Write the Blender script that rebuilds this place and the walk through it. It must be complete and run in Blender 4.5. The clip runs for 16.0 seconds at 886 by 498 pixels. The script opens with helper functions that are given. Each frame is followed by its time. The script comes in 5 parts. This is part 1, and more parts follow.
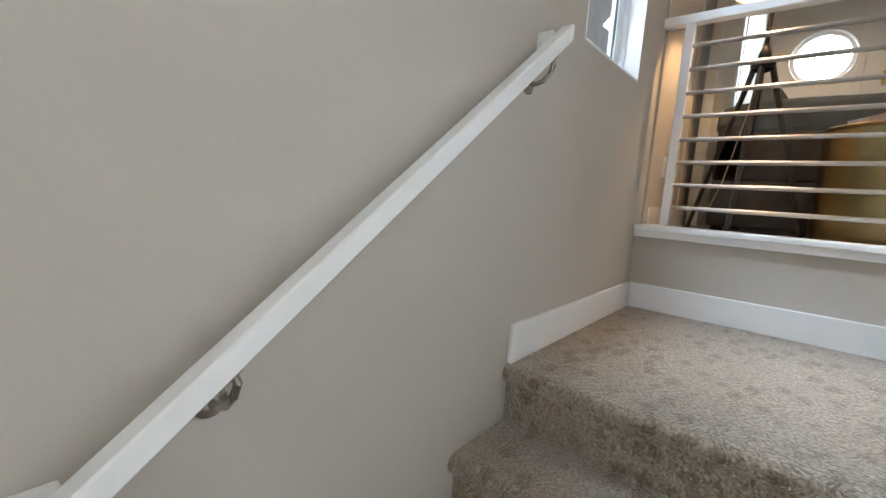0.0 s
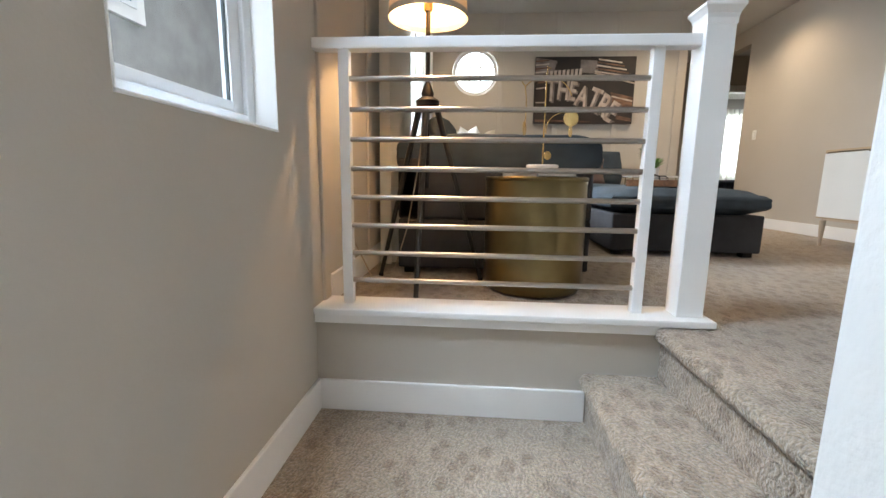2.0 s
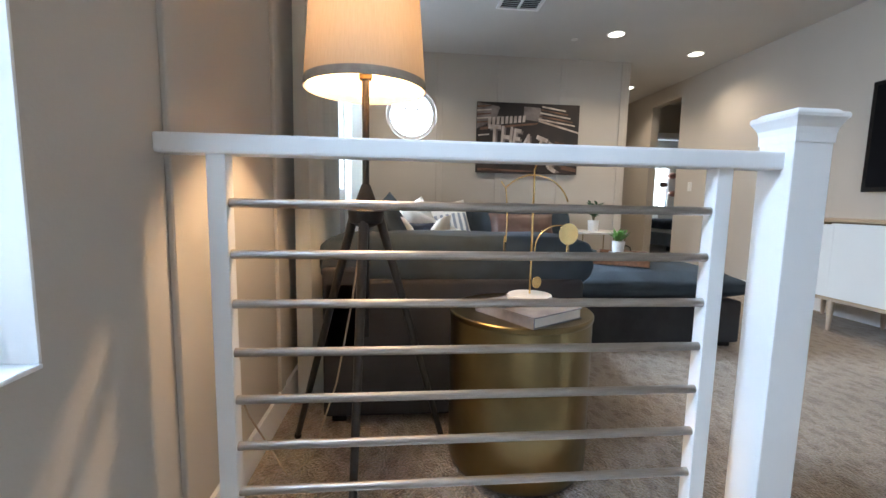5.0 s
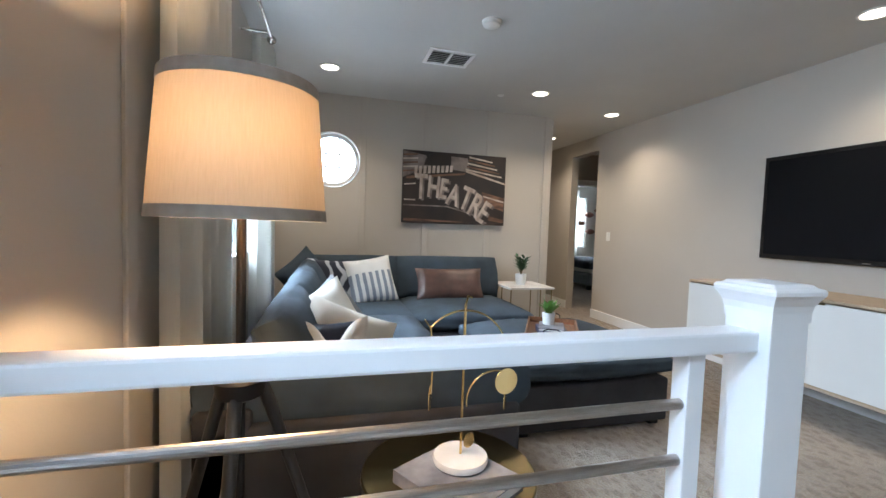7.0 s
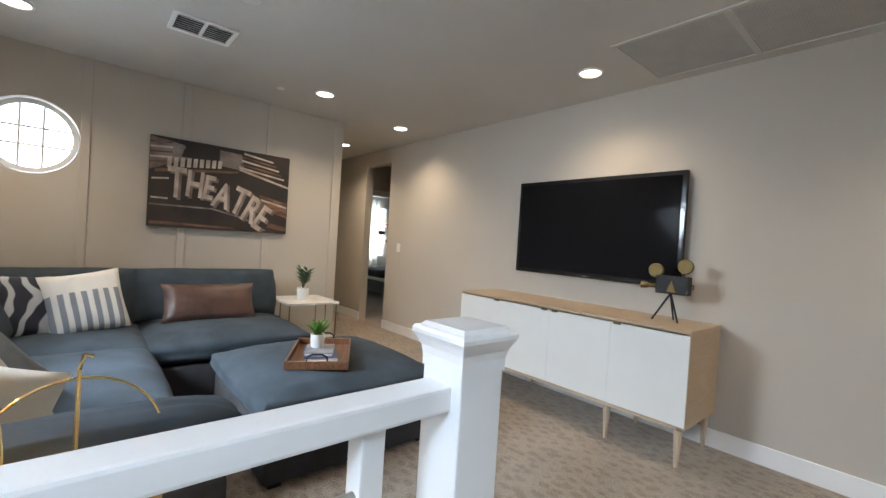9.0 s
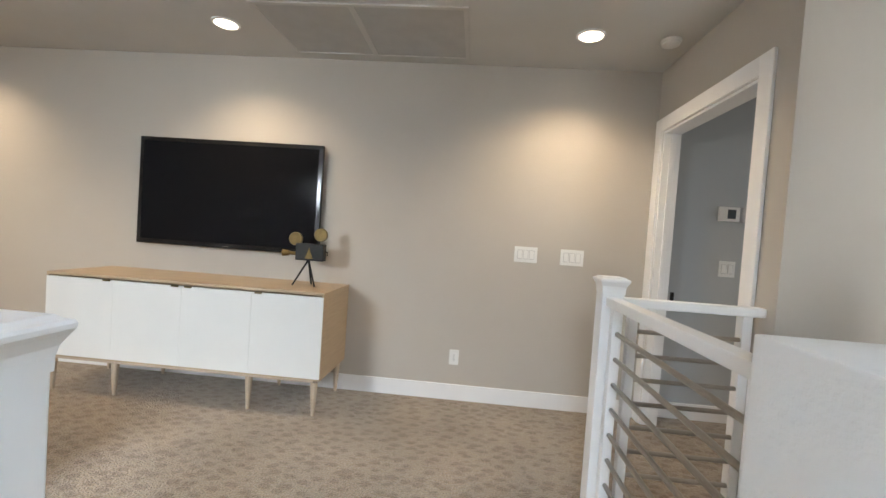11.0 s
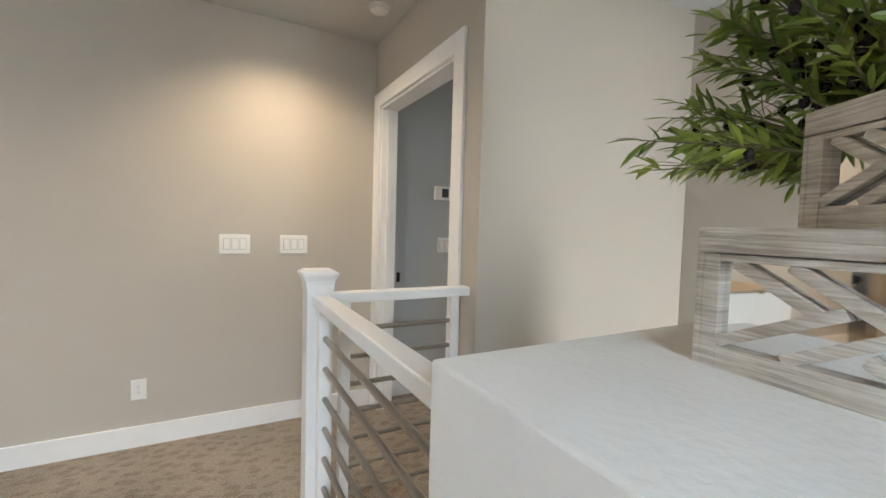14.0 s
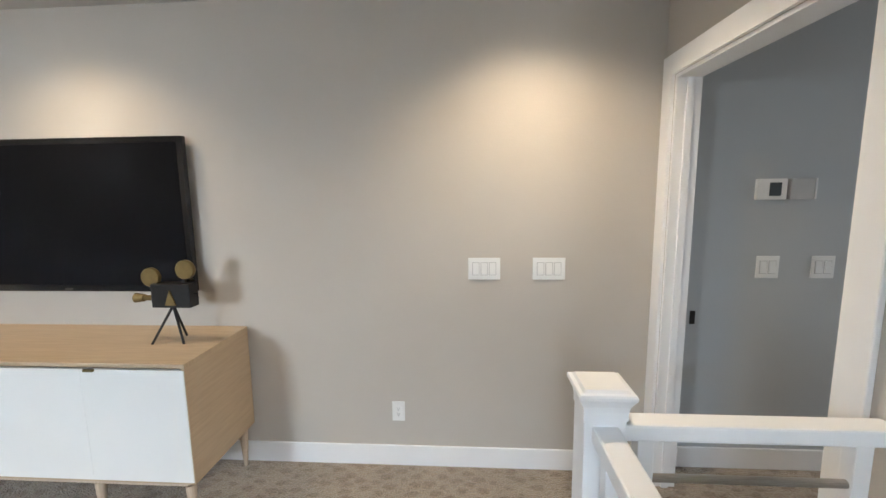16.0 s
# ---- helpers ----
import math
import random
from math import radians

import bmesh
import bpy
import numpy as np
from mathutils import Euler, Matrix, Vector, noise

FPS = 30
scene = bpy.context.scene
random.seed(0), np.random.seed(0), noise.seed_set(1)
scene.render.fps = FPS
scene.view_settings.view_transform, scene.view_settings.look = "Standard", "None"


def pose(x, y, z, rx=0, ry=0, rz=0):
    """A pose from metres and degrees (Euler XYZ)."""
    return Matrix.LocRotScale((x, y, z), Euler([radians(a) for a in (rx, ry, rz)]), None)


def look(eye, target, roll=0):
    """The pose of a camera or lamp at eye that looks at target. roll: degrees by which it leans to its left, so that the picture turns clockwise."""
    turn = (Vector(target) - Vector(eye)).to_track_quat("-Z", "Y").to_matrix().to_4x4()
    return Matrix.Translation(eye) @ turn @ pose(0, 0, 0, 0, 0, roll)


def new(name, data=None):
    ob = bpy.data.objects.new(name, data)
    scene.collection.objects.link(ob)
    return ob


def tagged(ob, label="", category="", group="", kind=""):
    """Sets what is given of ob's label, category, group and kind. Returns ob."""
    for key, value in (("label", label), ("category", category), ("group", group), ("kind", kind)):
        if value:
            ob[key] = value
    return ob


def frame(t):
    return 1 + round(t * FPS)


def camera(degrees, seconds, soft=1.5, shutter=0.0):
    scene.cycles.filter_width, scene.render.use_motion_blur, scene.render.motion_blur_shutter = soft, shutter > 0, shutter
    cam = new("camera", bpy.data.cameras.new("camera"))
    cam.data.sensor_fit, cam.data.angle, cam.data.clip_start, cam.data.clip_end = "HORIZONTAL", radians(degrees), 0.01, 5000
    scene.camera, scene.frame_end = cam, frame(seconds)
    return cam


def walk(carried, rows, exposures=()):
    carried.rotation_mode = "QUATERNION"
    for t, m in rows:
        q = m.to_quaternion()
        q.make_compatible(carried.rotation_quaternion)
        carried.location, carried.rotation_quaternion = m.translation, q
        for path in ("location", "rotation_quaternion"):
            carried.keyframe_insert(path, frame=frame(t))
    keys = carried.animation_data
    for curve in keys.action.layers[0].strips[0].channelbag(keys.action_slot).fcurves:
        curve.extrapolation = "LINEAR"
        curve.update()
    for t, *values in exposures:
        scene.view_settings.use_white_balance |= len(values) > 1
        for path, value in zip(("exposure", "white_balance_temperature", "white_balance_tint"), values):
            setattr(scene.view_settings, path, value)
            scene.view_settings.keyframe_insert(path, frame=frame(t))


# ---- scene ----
cam = camera(93.3, 16.0)
PATH = [
    (0, (0.316, -0.11, 0.118), (-0.958, 1.409, -0.144), 4.0),
    (0.5, (0.272, 0.112, 0.145), (-0.663, 1.854, -0.153), 2.0),
    (1, (0.206, 0.357, 0.342), (-0.397, 2.237, 0.018), 1.1),
    (1.5, (0.27, 0.489, 0.372), (-0.025, 2.442, 0.056), 0.9),
    (2, (0.292, 0.636, 0.536), (0.149, 2.605, 0.214), 0.8),
    (2.5, (0.298, 0.702, 0.586), (0.193, 2.673, 0.26), 0.6),
    (3, (0.243, 0.891, 0.627), (0.22, 2.868, 0.329), 0.3),
    (3.5, (0.213, 0.97, 0.805), (0.287, 2.952, 0.549), 0.5),
    (3.7, (0.197, 0.995, 0.818), (0.315, 2.977, 0.576), 0.8),
    (6, (0.18, 1.563, 1.128), (0.44, 3.535, 0.921), 1.3),
    (6.5, (0.18, 1.595, 1.23), (0.581, 3.547, 1.07), 1.8),
    (7, (0.253, 1.637, 1.246), (0.775, 3.565, 1.141), 1.9),
    (7.5, (0.395, 1.715, 1.264), (1.04, 3.607, 1.198), 2.6),
    (8, (0.518, 1.76, 1.288), (1.334, 3.585, 1.251), 3.0),
    (8.2, (0.542, 1.764, 1.289), (1.442, 3.549, 1.259), 3.2),
    (10.5, (0.668, 1.751, 1.304), (2.592, 2.292, 1.241), 3.9),
    (11, (0.669, 1.699, 1.293), (2.662, 1.846, 1.231), 4.0),
    (11.5, (0.649, 1.648, 1.303), (2.635, 1.42, 1.239), 3.8),
    (12, (0.62, 1.577, 1.307), (2.546, 1.044, 1.231), 3.5),
    (12.5, (0.572, 1.536, 1.302), (2.422, 0.782, 1.215), 3.1),
    (13, (0.544, 1.514, 1.298), (2.331, 0.622, 1.193), 2.6),
    (13.5, (0.676, 1.491, 1.294), (2.43, 0.538, 1.177), 2.0),
    (14, (1.021, 1.399, 1.334), (2.776, 0.445, 1.231), 1.6),
    (14.5, (1.25, 1.344, 1.461), (3.053, 0.496, 1.291), 1.0),
    (15, (1.416, 1.405, 1.559), (3.29, 0.734, 1.364), -0.6),
    (15.5, (1.503, 1.456, 1.646), (3.458, 1.097, 1.426), -0.0),
    (16, (1.675, 1.367, 1.624), (3.652, 1.501, 1.347), -0.7),
]
EXPO = [(0, 0.1, 6550, 10), (2.5, -0.05, 6750, 10), (3.5, -0.1, 6300, 10), (6.5, -0.02, 5850, 8), (8.0, -0.25, 6100, 9), (10.5, 0.12, 6800, 10), (13.0, 0.02, 6700, 10), (14.1, 0.14, 6900, 9), (15.0, 0.2, 6350, 10), (16.0, 0.2, 6400, 9)]
walk(cam, [(t, look(eye, target, roll)) for t, eye, target, roll in PATH], EXPO)

# ---------------- world, sun, lamps
world = bpy.data.worlds.new("World")
scene.world = world
world.use_nodes = True
wn = world.node_tree
sky = wn.nodes.new("ShaderNodeTexSky")
sky.sky_type, sky.sun_disc = 'NISHITA', False
sky.sun_elevation, sky.sun_rotation = radians(58), radians(60)
wn.links.new(sky.outputs[0], wn.nodes["Background"].inputs[0])
wn.nodes["Background"].inputs[1].default_value = 0.07

sun_data = bpy.data.lights.new("sun", 'SUN')
sun_data.energy, sun_data.angle, sun_data.color = 2.0, radians(0.5), (1.0, 0.95, 0.88)
sun = new("sun", sun_data)
sun.matrix_world = look((4, 3, 10), (0, 0.5, 0))

WARM = (1.0, 0.80, 0.57)
COOL = (0.78, 0.89, 1.0)


def window_lamp(name, at, to, sx, sy, watts, color=COOL):
    d = bpy.data.lights.new(name, 'AREA')
    d.shape, d.size, d.size_y, d.energy, d.color = 'RECTANGLE', sx, sy, watts, color
    o = new(name, d)
    o.matrix_world = look(at, to)
    return o


window_lamp("stair_window_light", (-0.93, 1.655, 2.52), (0.6, 1.60, -0.3), 0.95, 0.95, 235, (0.64, 0.81, 1.0))
window_lamp("living_window_light", (-0.9, 4.48, 2.15), (1.0, 4.4, 0.2), 1.15, 1.1, 225)
window_lamp("round_window_light", (0.26, 6.95, 2.0), (0.6, 2.0, 0.8), 1.0, 1.0, 60)
window_lamp("bedroom_window_light", (6.9, 12.5, 1.6), (6.0, 9.0, 0.8), 1.6, 1.6, 260)
# added fill lamp that brightens the stairwell walls, no such source in view
window_lamp("stairwell_fill_light", (-0.9, -0.62, 0.9), (2.4, -0.4, -0.2), 1.2, 1.4, 115, (0.88, 0.94, 1.0))
window_lamp("passage_window_light", (3.35, -3.5, 1.6), (3.7, 0.0, 1.1), 1.2, 1.4, 42, (0.92, 0.95, 1.0))


def spot(at, watts):
    d = bpy.data.lights.new("downlight_lamp", 'SPOT')
    d.energy, d.color, d.spot_size, d.spot_blend, d.shadow_soft_size = watts, WARM, radians(136), 0.9, 0.05
    o = new("downlight_lamp", d)
    o.matrix_world = look(at, (at[0], at[1], 0))
    return o


DOWNLIGHTS = [(2.291, 5.575), (3.436, 5.973), (0.225, 5.575), (3.437, 3.49), (3.437, 1.052), (3.43, 7.4)]
for dx, dy in DOWNLIGHTS:
    spot((dx, dy, 2.61), 52 if dy == 3.49 else 70)
bulb_data = bpy.data.lights.new("bulb_light", 'POINT')
bulb_data.energy, bulb_data.color, bulb_data.shadow_soft_size = 54, (1.0, 0.64, 0.33), 0.03
new("bulb_light", bulb_data).location = (0.066, 2.615, 1.415)

# ---------------- materials


def mat(name, color, rough=0.6, metal=0.0, vary=0.08, scale=6.0, bump=0.0, bump_scale=120.0, dist=0.002, spec=0.5, stretch=None, second=None, amount=0.5, emit=0.0):
    m = bpy.data.materials.new(name)
    m.use_nodes = True
    nt = m.node_tree
    b = nt.nodes["Principled BSDF"]
    b.inputs["Roughness"].default_value = rough
    b.inputs["Metallic"].default_value = metal
    b.inputs["Specular IOR Level"].default_value = spec
    tc = nt.nodes.new("ShaderNodeTexCoord")
    src = tc.outputs["Object"]
    if stretch:
        mp = nt.nodes.new("ShaderNodeMapping")
        mp.inputs["Scale"].default_value = stretch
        nt.links.new(src, mp.inputs[0])
        src = mp.outputs[0]
    big = nt.nodes.new("ShaderNodeTexNoise")
    big.inputs["Scale"].default_value, big.inputs["Detail"].default_value = scale, 6
    nt.links.new(src, big.inputs["Vector"])
    ramp = nt.nodes.new("ShaderNodeMapRange")
    ramp.inputs[1].default_value, ramp.inputs[2].default_value = 0.35, 0.65
    nt.links.new(big.outputs["Fac"], ramp.inputs[0])
    mix = nt.nodes.new("ShaderNodeMix")
    mix.data_type = 'RGBA'
    lo = second or tuple(c * (1 - vary) for c in color)
    hi = color if second else tuple(min(1, c * (1 + vary)) for c in color)
    mix.inputs[6].default_value, mix.inputs[7].default_value = (*lo, 1), (*hi, 1)
    nt.links.new(ramp.outputs[0], mix.inputs[0])
    nt.links.new(mix.outputs[2], b.inputs["Base Color"])
    if bump:
        n2 = nt.nodes.new("ShaderNodeTexNoise")
        n2.inputs["Scale"].default_value, n2.inputs["Detail"].default_value = bump_scale, 3
        nt.links.new(src, n2.inputs["Vector"])
        bp = nt.nodes.new("ShaderNodeBump")
        bp.inputs["Strength"].default_value, bp.inputs["Distance"].default_value = bump, dist
        nt.links.new(n2.outputs["Fac"], bp.inputs["Height"])
        nt.links.new(bp.outputs[0], b.inputs["Normal"])
    if emit:
        b.inputs["Emission Color"].default_value = (*color, 1)
        b.inputs["Emission Strength"].default_value = emit
    return m


WALL = mat("wall_paint", (0.50, 0.46, 0.408), 0.75, vary=0.02, scale=1.5, bump=0.25, bump_scale=90, dist=0.002, spec=0.25)
LEDGE = mat("ledge_paint", (0.82, 0.82, 0.81), 0.7, vary=0.03, scale=3, bump=0.5, bump_scale=58, dist=0.005, spec=0.3)
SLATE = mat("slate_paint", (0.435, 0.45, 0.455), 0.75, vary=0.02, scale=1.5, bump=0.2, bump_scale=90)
CEIL = mat("ceiling_paint", (0.58, 0.57, 0.55), 0.85, vary=0.02, scale=2, bump=0.25, bump_scale=80)
WHITE = mat("white_trim_paint", (0.86, 0.86, 0.86), 0.35, vary=0.015, scale=5, bump=0.05, bump_scale=60)
VINYL = mat("white_vinyl", (0.78, 0.80, 0.82), 0.3, vary=0.01)
STEEL = mat("brushed_steel", (0.42, 0.39, 0.36), 0.33, 1.0, vary=0.12, scale=30, stretch=(1, 30, 30))
NICKEL = mat("satin_nickel", (0.45, 0.42, 0.38), 0.25, 1.0, vary=0.05)
BRASS = mat("antique_brass", (0.20, 0.153, 0.072), 0.3, 1.0, vary=0.10, scale=9, bump=0.1, bump_scale=40)
DARKBRASS = mat("dark_brass", (0.15, 0.10, 0.035), 0.55, 0.7, vary=0.15, scale=20)
GOLD = mat("polished_gold", (0.80, 0.58, 0.25), 0.22, 1.0, vary=0.04)
BLACK = mat("black_metal", (0.010, 0.009, 0.009), 0.5, vary=0.2, scale=20, spec=0.25)
BLACKWOOD = mat("black_stained_wood", (0.022, 0.019, 0.017), 0.45, vary=0.3, scale=8, stretch=(12, 12, 1))
SCREEN = mat("screen_glass", (0.008, 0.008, 0.009), 0.1, vary=0.02, spec=0.015)
GLOSSBLACK = mat("gloss_black_plastic", (0.012, 0.012, 0.013), 0.12, vary=0.02)
SOFA = mat("charcoal_fabric", (0.045, 0.060, 0.076), 0.95, vary=0.18, scale=5, bump=0.5, bump_scale=420, dist=0.0015, spec=0.25)
SOFABASE = mat("charcoal_base_fabric", (0.042, 0.042, 0.047), 0.95, vary=0.15, scale=6, bump=0.5, bump_scale=420, dist=0.0015, spec=0.2)
CREAM = mat("cream_linen", (0.74, 0.70, 0.62), 0.9, vary=0.05, scale=14, bump=0.5, bump_scale=300, dist=0.0015)
NAVY = mat("navy_cloth", (0.022, 0.027, 0.045), 0.9, vary=0.15, scale=12, bump=0.4, bump_scale=300)
GREYCLOTH = mat("grey_cloth", (0.20, 0.21, 0.22), 0.9, vary=0.1, scale=14, bump=0.4, bump_scale=300)
LEATHER = mat("brown_leather", (0.075, 0.038, 0.028), 0.42, vary=0.25, scale=9, bump=0.35, bump_scale=110, dist=0.002)
OAK = mat("light_oak", (0.43, 0.325, 0.215), 0.5, vary=0.06, scale=5, stretch=(1.0, 1.0, 12.0), bump=0.1, bump_scale=50)
OAKTOP = mat("light_oak_top", (0.44, 0.33, 0.215), 0.45, vary=0.07, scale=5, stretch=(12.0, 1.0, 1.0), bump=0.1, bump_scale=50)
LACQUER = mat("white_lacquer", (0.80, 0.80, 0.78), 0.3, vary=0.015, scale=3)
LEGWOOD = mat("pale_leg_wood", (0.50, 0.40, 0.30), 0.5, vary=0.12, scale=8, stretch=(14, 14, 1))
MARBLE = mat("white_marble", (0.82, 0.80, 0.77), 0.25, second=(0.66, 0.63, 0.60), scale=7)
TRAYWOOD = mat("walnut_tray", (0.17, 0.075, 0.035), 0.45, vary=0.25, scale=6, stretch=(10, 1, 10))
CERAMIC = mat("white_ceramic", (0.80, 0.80, 0.79), 0.3, vary=0.02)
LEAF = mat("olive_leaf", (0.29, 0.36, 0.065), 0.45, second=(0.12, 0.19, 0.038), scale=9, spec=0.4)
SUCCULENT = mat("fresh_green_leaf", (0.14, 0.30, 0.05), 0.45, second=(0.07, 0.17, 0.03), scale=20)
ZZLEAF = mat("dark_green_leaf", (0.03, 0.085, 0.03), 0.35, vary=0.3, scale=20)
STEM = mat("olive_stem", (0.16, 0.13, 0.07), 0.7, vary=0.2)
OLIVE = mat("black_olive", (0.018, 0.010, 0.012), 0.25, vary=0.3, scale=30)
SOIL = mat("soil", (0.05, 0.035, 0.025), 0.95, vary=0.3, scale=60, bump=0.5)
BOOKGREY = mat("grey_book_cover", (0.30, 0.30, 0.32), 0.35, second=(0.11, 0.11, 0.13), scale=9)
BOOKBLUE = mat("navy_book_cover", (0.03, 0.045, 0.12), 0.4, vary=0.1)
PAPER = mat("paper_edges", (0.74, 0.72, 0.68), 0.8, vary=0.06, scale=40, stretch=(1, 1, 40))
PLASTIC = mat("white_plastic", (0.78, 0.78, 0.76), 0.35, vary=0.01)
DARKPLASTIC = mat("dark_display", (0.05, 0.06, 0.065), 0.3, vary=0.05)
GRILLE = mat("grille_grey", (0.47, 0.465, 0.455), 0.6, vary=0.05)
NEARBLACK = mat("near_black_matte", (0.02, 0.02, 0.02), 0.9, vary=0.05)
BALL = mat("ball_leather", (0.13, 0.045, 0.02), 0.5, vary=0.2, scale=20)
TARTAN = mat("dark_plaid_blanket", (0.05, 0.055, 0.075), 0.95, second=(0.015, 0.017, 0.025), scale=5, bump=0.3)
STUCCO = mat("grey_stucco", (0.31, 0.315, 0.315), 0.9, vary=0.12, scale=3, bump=0.8, bump_scale=45, dist=0.008)
TEAL = mat("teal_pane", (0.05, 0.26, 0.36), 0.1, vary=0.1)
GROUND = mat("ground_gravel", (0.30, 0.28, 0.25), 0.95, vary=0.2, scale=3, bump=0.5, bump_scale=50)
LENS = mat("lamp_lens", (1.0, 0.86, 0.66), 0.4, vary=0.0, emit=9.0)
BULB = mat("bulb_glass", (1.0, 0.74, 0.42), 0.4, vary=0.0, emit=14.0)
CABLE = mat("clear_cable", (0.42, 0.33, 0.24), 0.4, vary=0.05)
PICBLACK = mat("print_black", (0.014, 0.012, 0.012), 0.55, second=(0.035, 0.022, 0.017), scale=3)
PICBROWN = mat("print_brown", (0.20, 0.105, 0.06), 0.55, second=(0.07, 0.035, 0.024), scale=7, stretch=(1, 1, 4))
PICCREAM = mat("print_cream", (0.62, 0.54, 0.47), 0.55, second=(0.34, 0.26, 0.21), scale=8)
PICGREY = mat("print_grey", (0.26, 0.22, 0.20), 0.55, second=(0.12, 0.09, 0.08), scale=8)


def simple(name, build):
    m = bpy.data.materials.new(name)
    m.use_nodes = True
    build(m.node_tree, m.node_tree.nodes["Principled BSDF"])
    return m


def glass_build(nt, b):
    b.inputs["Base Color"].default_value = (0.95, 0.98, 1, 1)
    b.inputs["Transmission Weight"].default_value = 1.0
    b.inputs["Roughness"].default_value = 0.0
    b.inputs["IOR"].default_value = 1.05


def whitewash_build(nt, b):
    tc = nt.nodes.new("ShaderNodeTexCoord")
    mp = nt.nodes.new("ShaderNodeMapping")
    mp.inputs["Scale"].default_value = (0.7, 0.7, 16.0)
    nt.links.new(tc.outputs["Object"], mp.inputs[0])
    warp = nt.nodes.new("ShaderNodeTexNoise")
    warp.inputs["Scale"].default_value, warp.inputs["Detail"].default_value, warp.inputs["Distortion"].default_value = 15.0, 10, 0.9
    nt.links.new(mp.outputs[0], warp.inputs["Vector"])
    blot = nt.nodes.new("ShaderNodeTexNoise")
    blot.inputs["Scale"].default_value, blot.inputs["Detail"].default_value = 11.0, 5
    nt.links.new(tc.outputs["Object"], blot.inputs["Vector"])
    ad = nt.nodes.new("ShaderNodeMix")
    ad.inputs[0].default_value = 0.45
    nt.links.new(warp.outputs["Fac"], ad.inputs[2])
    nt.links.new(blot.outputs["Fac"], ad.inputs[3])
    rp = nt.nodes.new("ShaderNodeValToRGB")
    e = rp.color_ramp.elements
    e[0].position, e[0].color = 0.36, (0.32, 0.275, 0.225, 1)
    e[1].position, e[1].color = 0.64, (0.67, 0.645, 0.60, 1)
    m = rp.color_ramp.elements.new(0.49)
    m.color = (0.49, 0.445, 0.385, 1)
    nt.links.new(ad.outputs[0], rp.inputs[0])
    nt.links.new(rp.outputs[0], b.inputs["Base Color"])
    b.inputs["Roughness"].default_value = 0.62
    bp = nt.nodes.new("ShaderNodeBump")
    bp.inputs["Strength"].default_value, bp.inputs["Distance"].default_value = 0.5, 0.002
    nt.links.new(warp.outputs["Fac"], bp.inputs["Height"])
    nt.links.new(bp.outputs[0], b.inputs["Normal"])


def mirror_build(nt, b):
    b.inputs["Base Color"].default_value = (0.85, 0.86, 0.86, 1)
    b.inputs["Metallic"].default_value = 1.0
    b.inputs["Roughness"].default_value = 0.03


def glow_build(nt, b):
    b.inputs["Base Color"].default_value = (0.9, 0.95, 1, 1)
    b.inputs["Emission Color"].default_value = (0.86, 0.94, 1, 1)
    b.inputs["Emission Strength"].default_value = 3.2


def cloth_build(through_share, dark, light):
    def build(nt, b):
        out = nt.nodes["Material Output"]
        tc = nt.nodes.new("ShaderNodeTexCoord")
        mp = nt.nodes.new("ShaderNodeMapping")
        mp.inputs["Scale"].default_value = (90, 90, 4)
        ns = nt.nodes.new("ShaderNodeTexNoise")
        ns.inputs["Scale"].default_value = 3
        nt.links.new(tc.outputs["Object"], mp.inputs[0])
        nt.links.new(mp.outputs[0], ns.inputs["Vector"])
        mx = nt.nodes.new("ShaderNodeMix")
        mx.data_type = 'RGBA'
        mx.inputs[6].default_value, mx.inputs[7].default_value = dark, light
        nt.links.new(ns.outputs["Fac"], mx.inputs[0])
        tr = nt.nodes.new("ShaderNodeBsdfTranslucent")
        df = nt.nodes.new("ShaderNodeBsdfDiffuse")
        ad = nt.nodes.new("ShaderNodeMixShader")
        ad.inputs[0].default_value = through_share
        nt.links.new(mx.outputs[2], tr.inputs[0])
        nt.links.new(mx.outputs[2], df.inputs[0])
        nt.links.new(df.outputs[0], ad.inputs[1])
        nt.links.new(tr.outputs[0], ad.inputs[2])
        nt.links.new(ad.outputs[0], out.inputs[0])
    return build


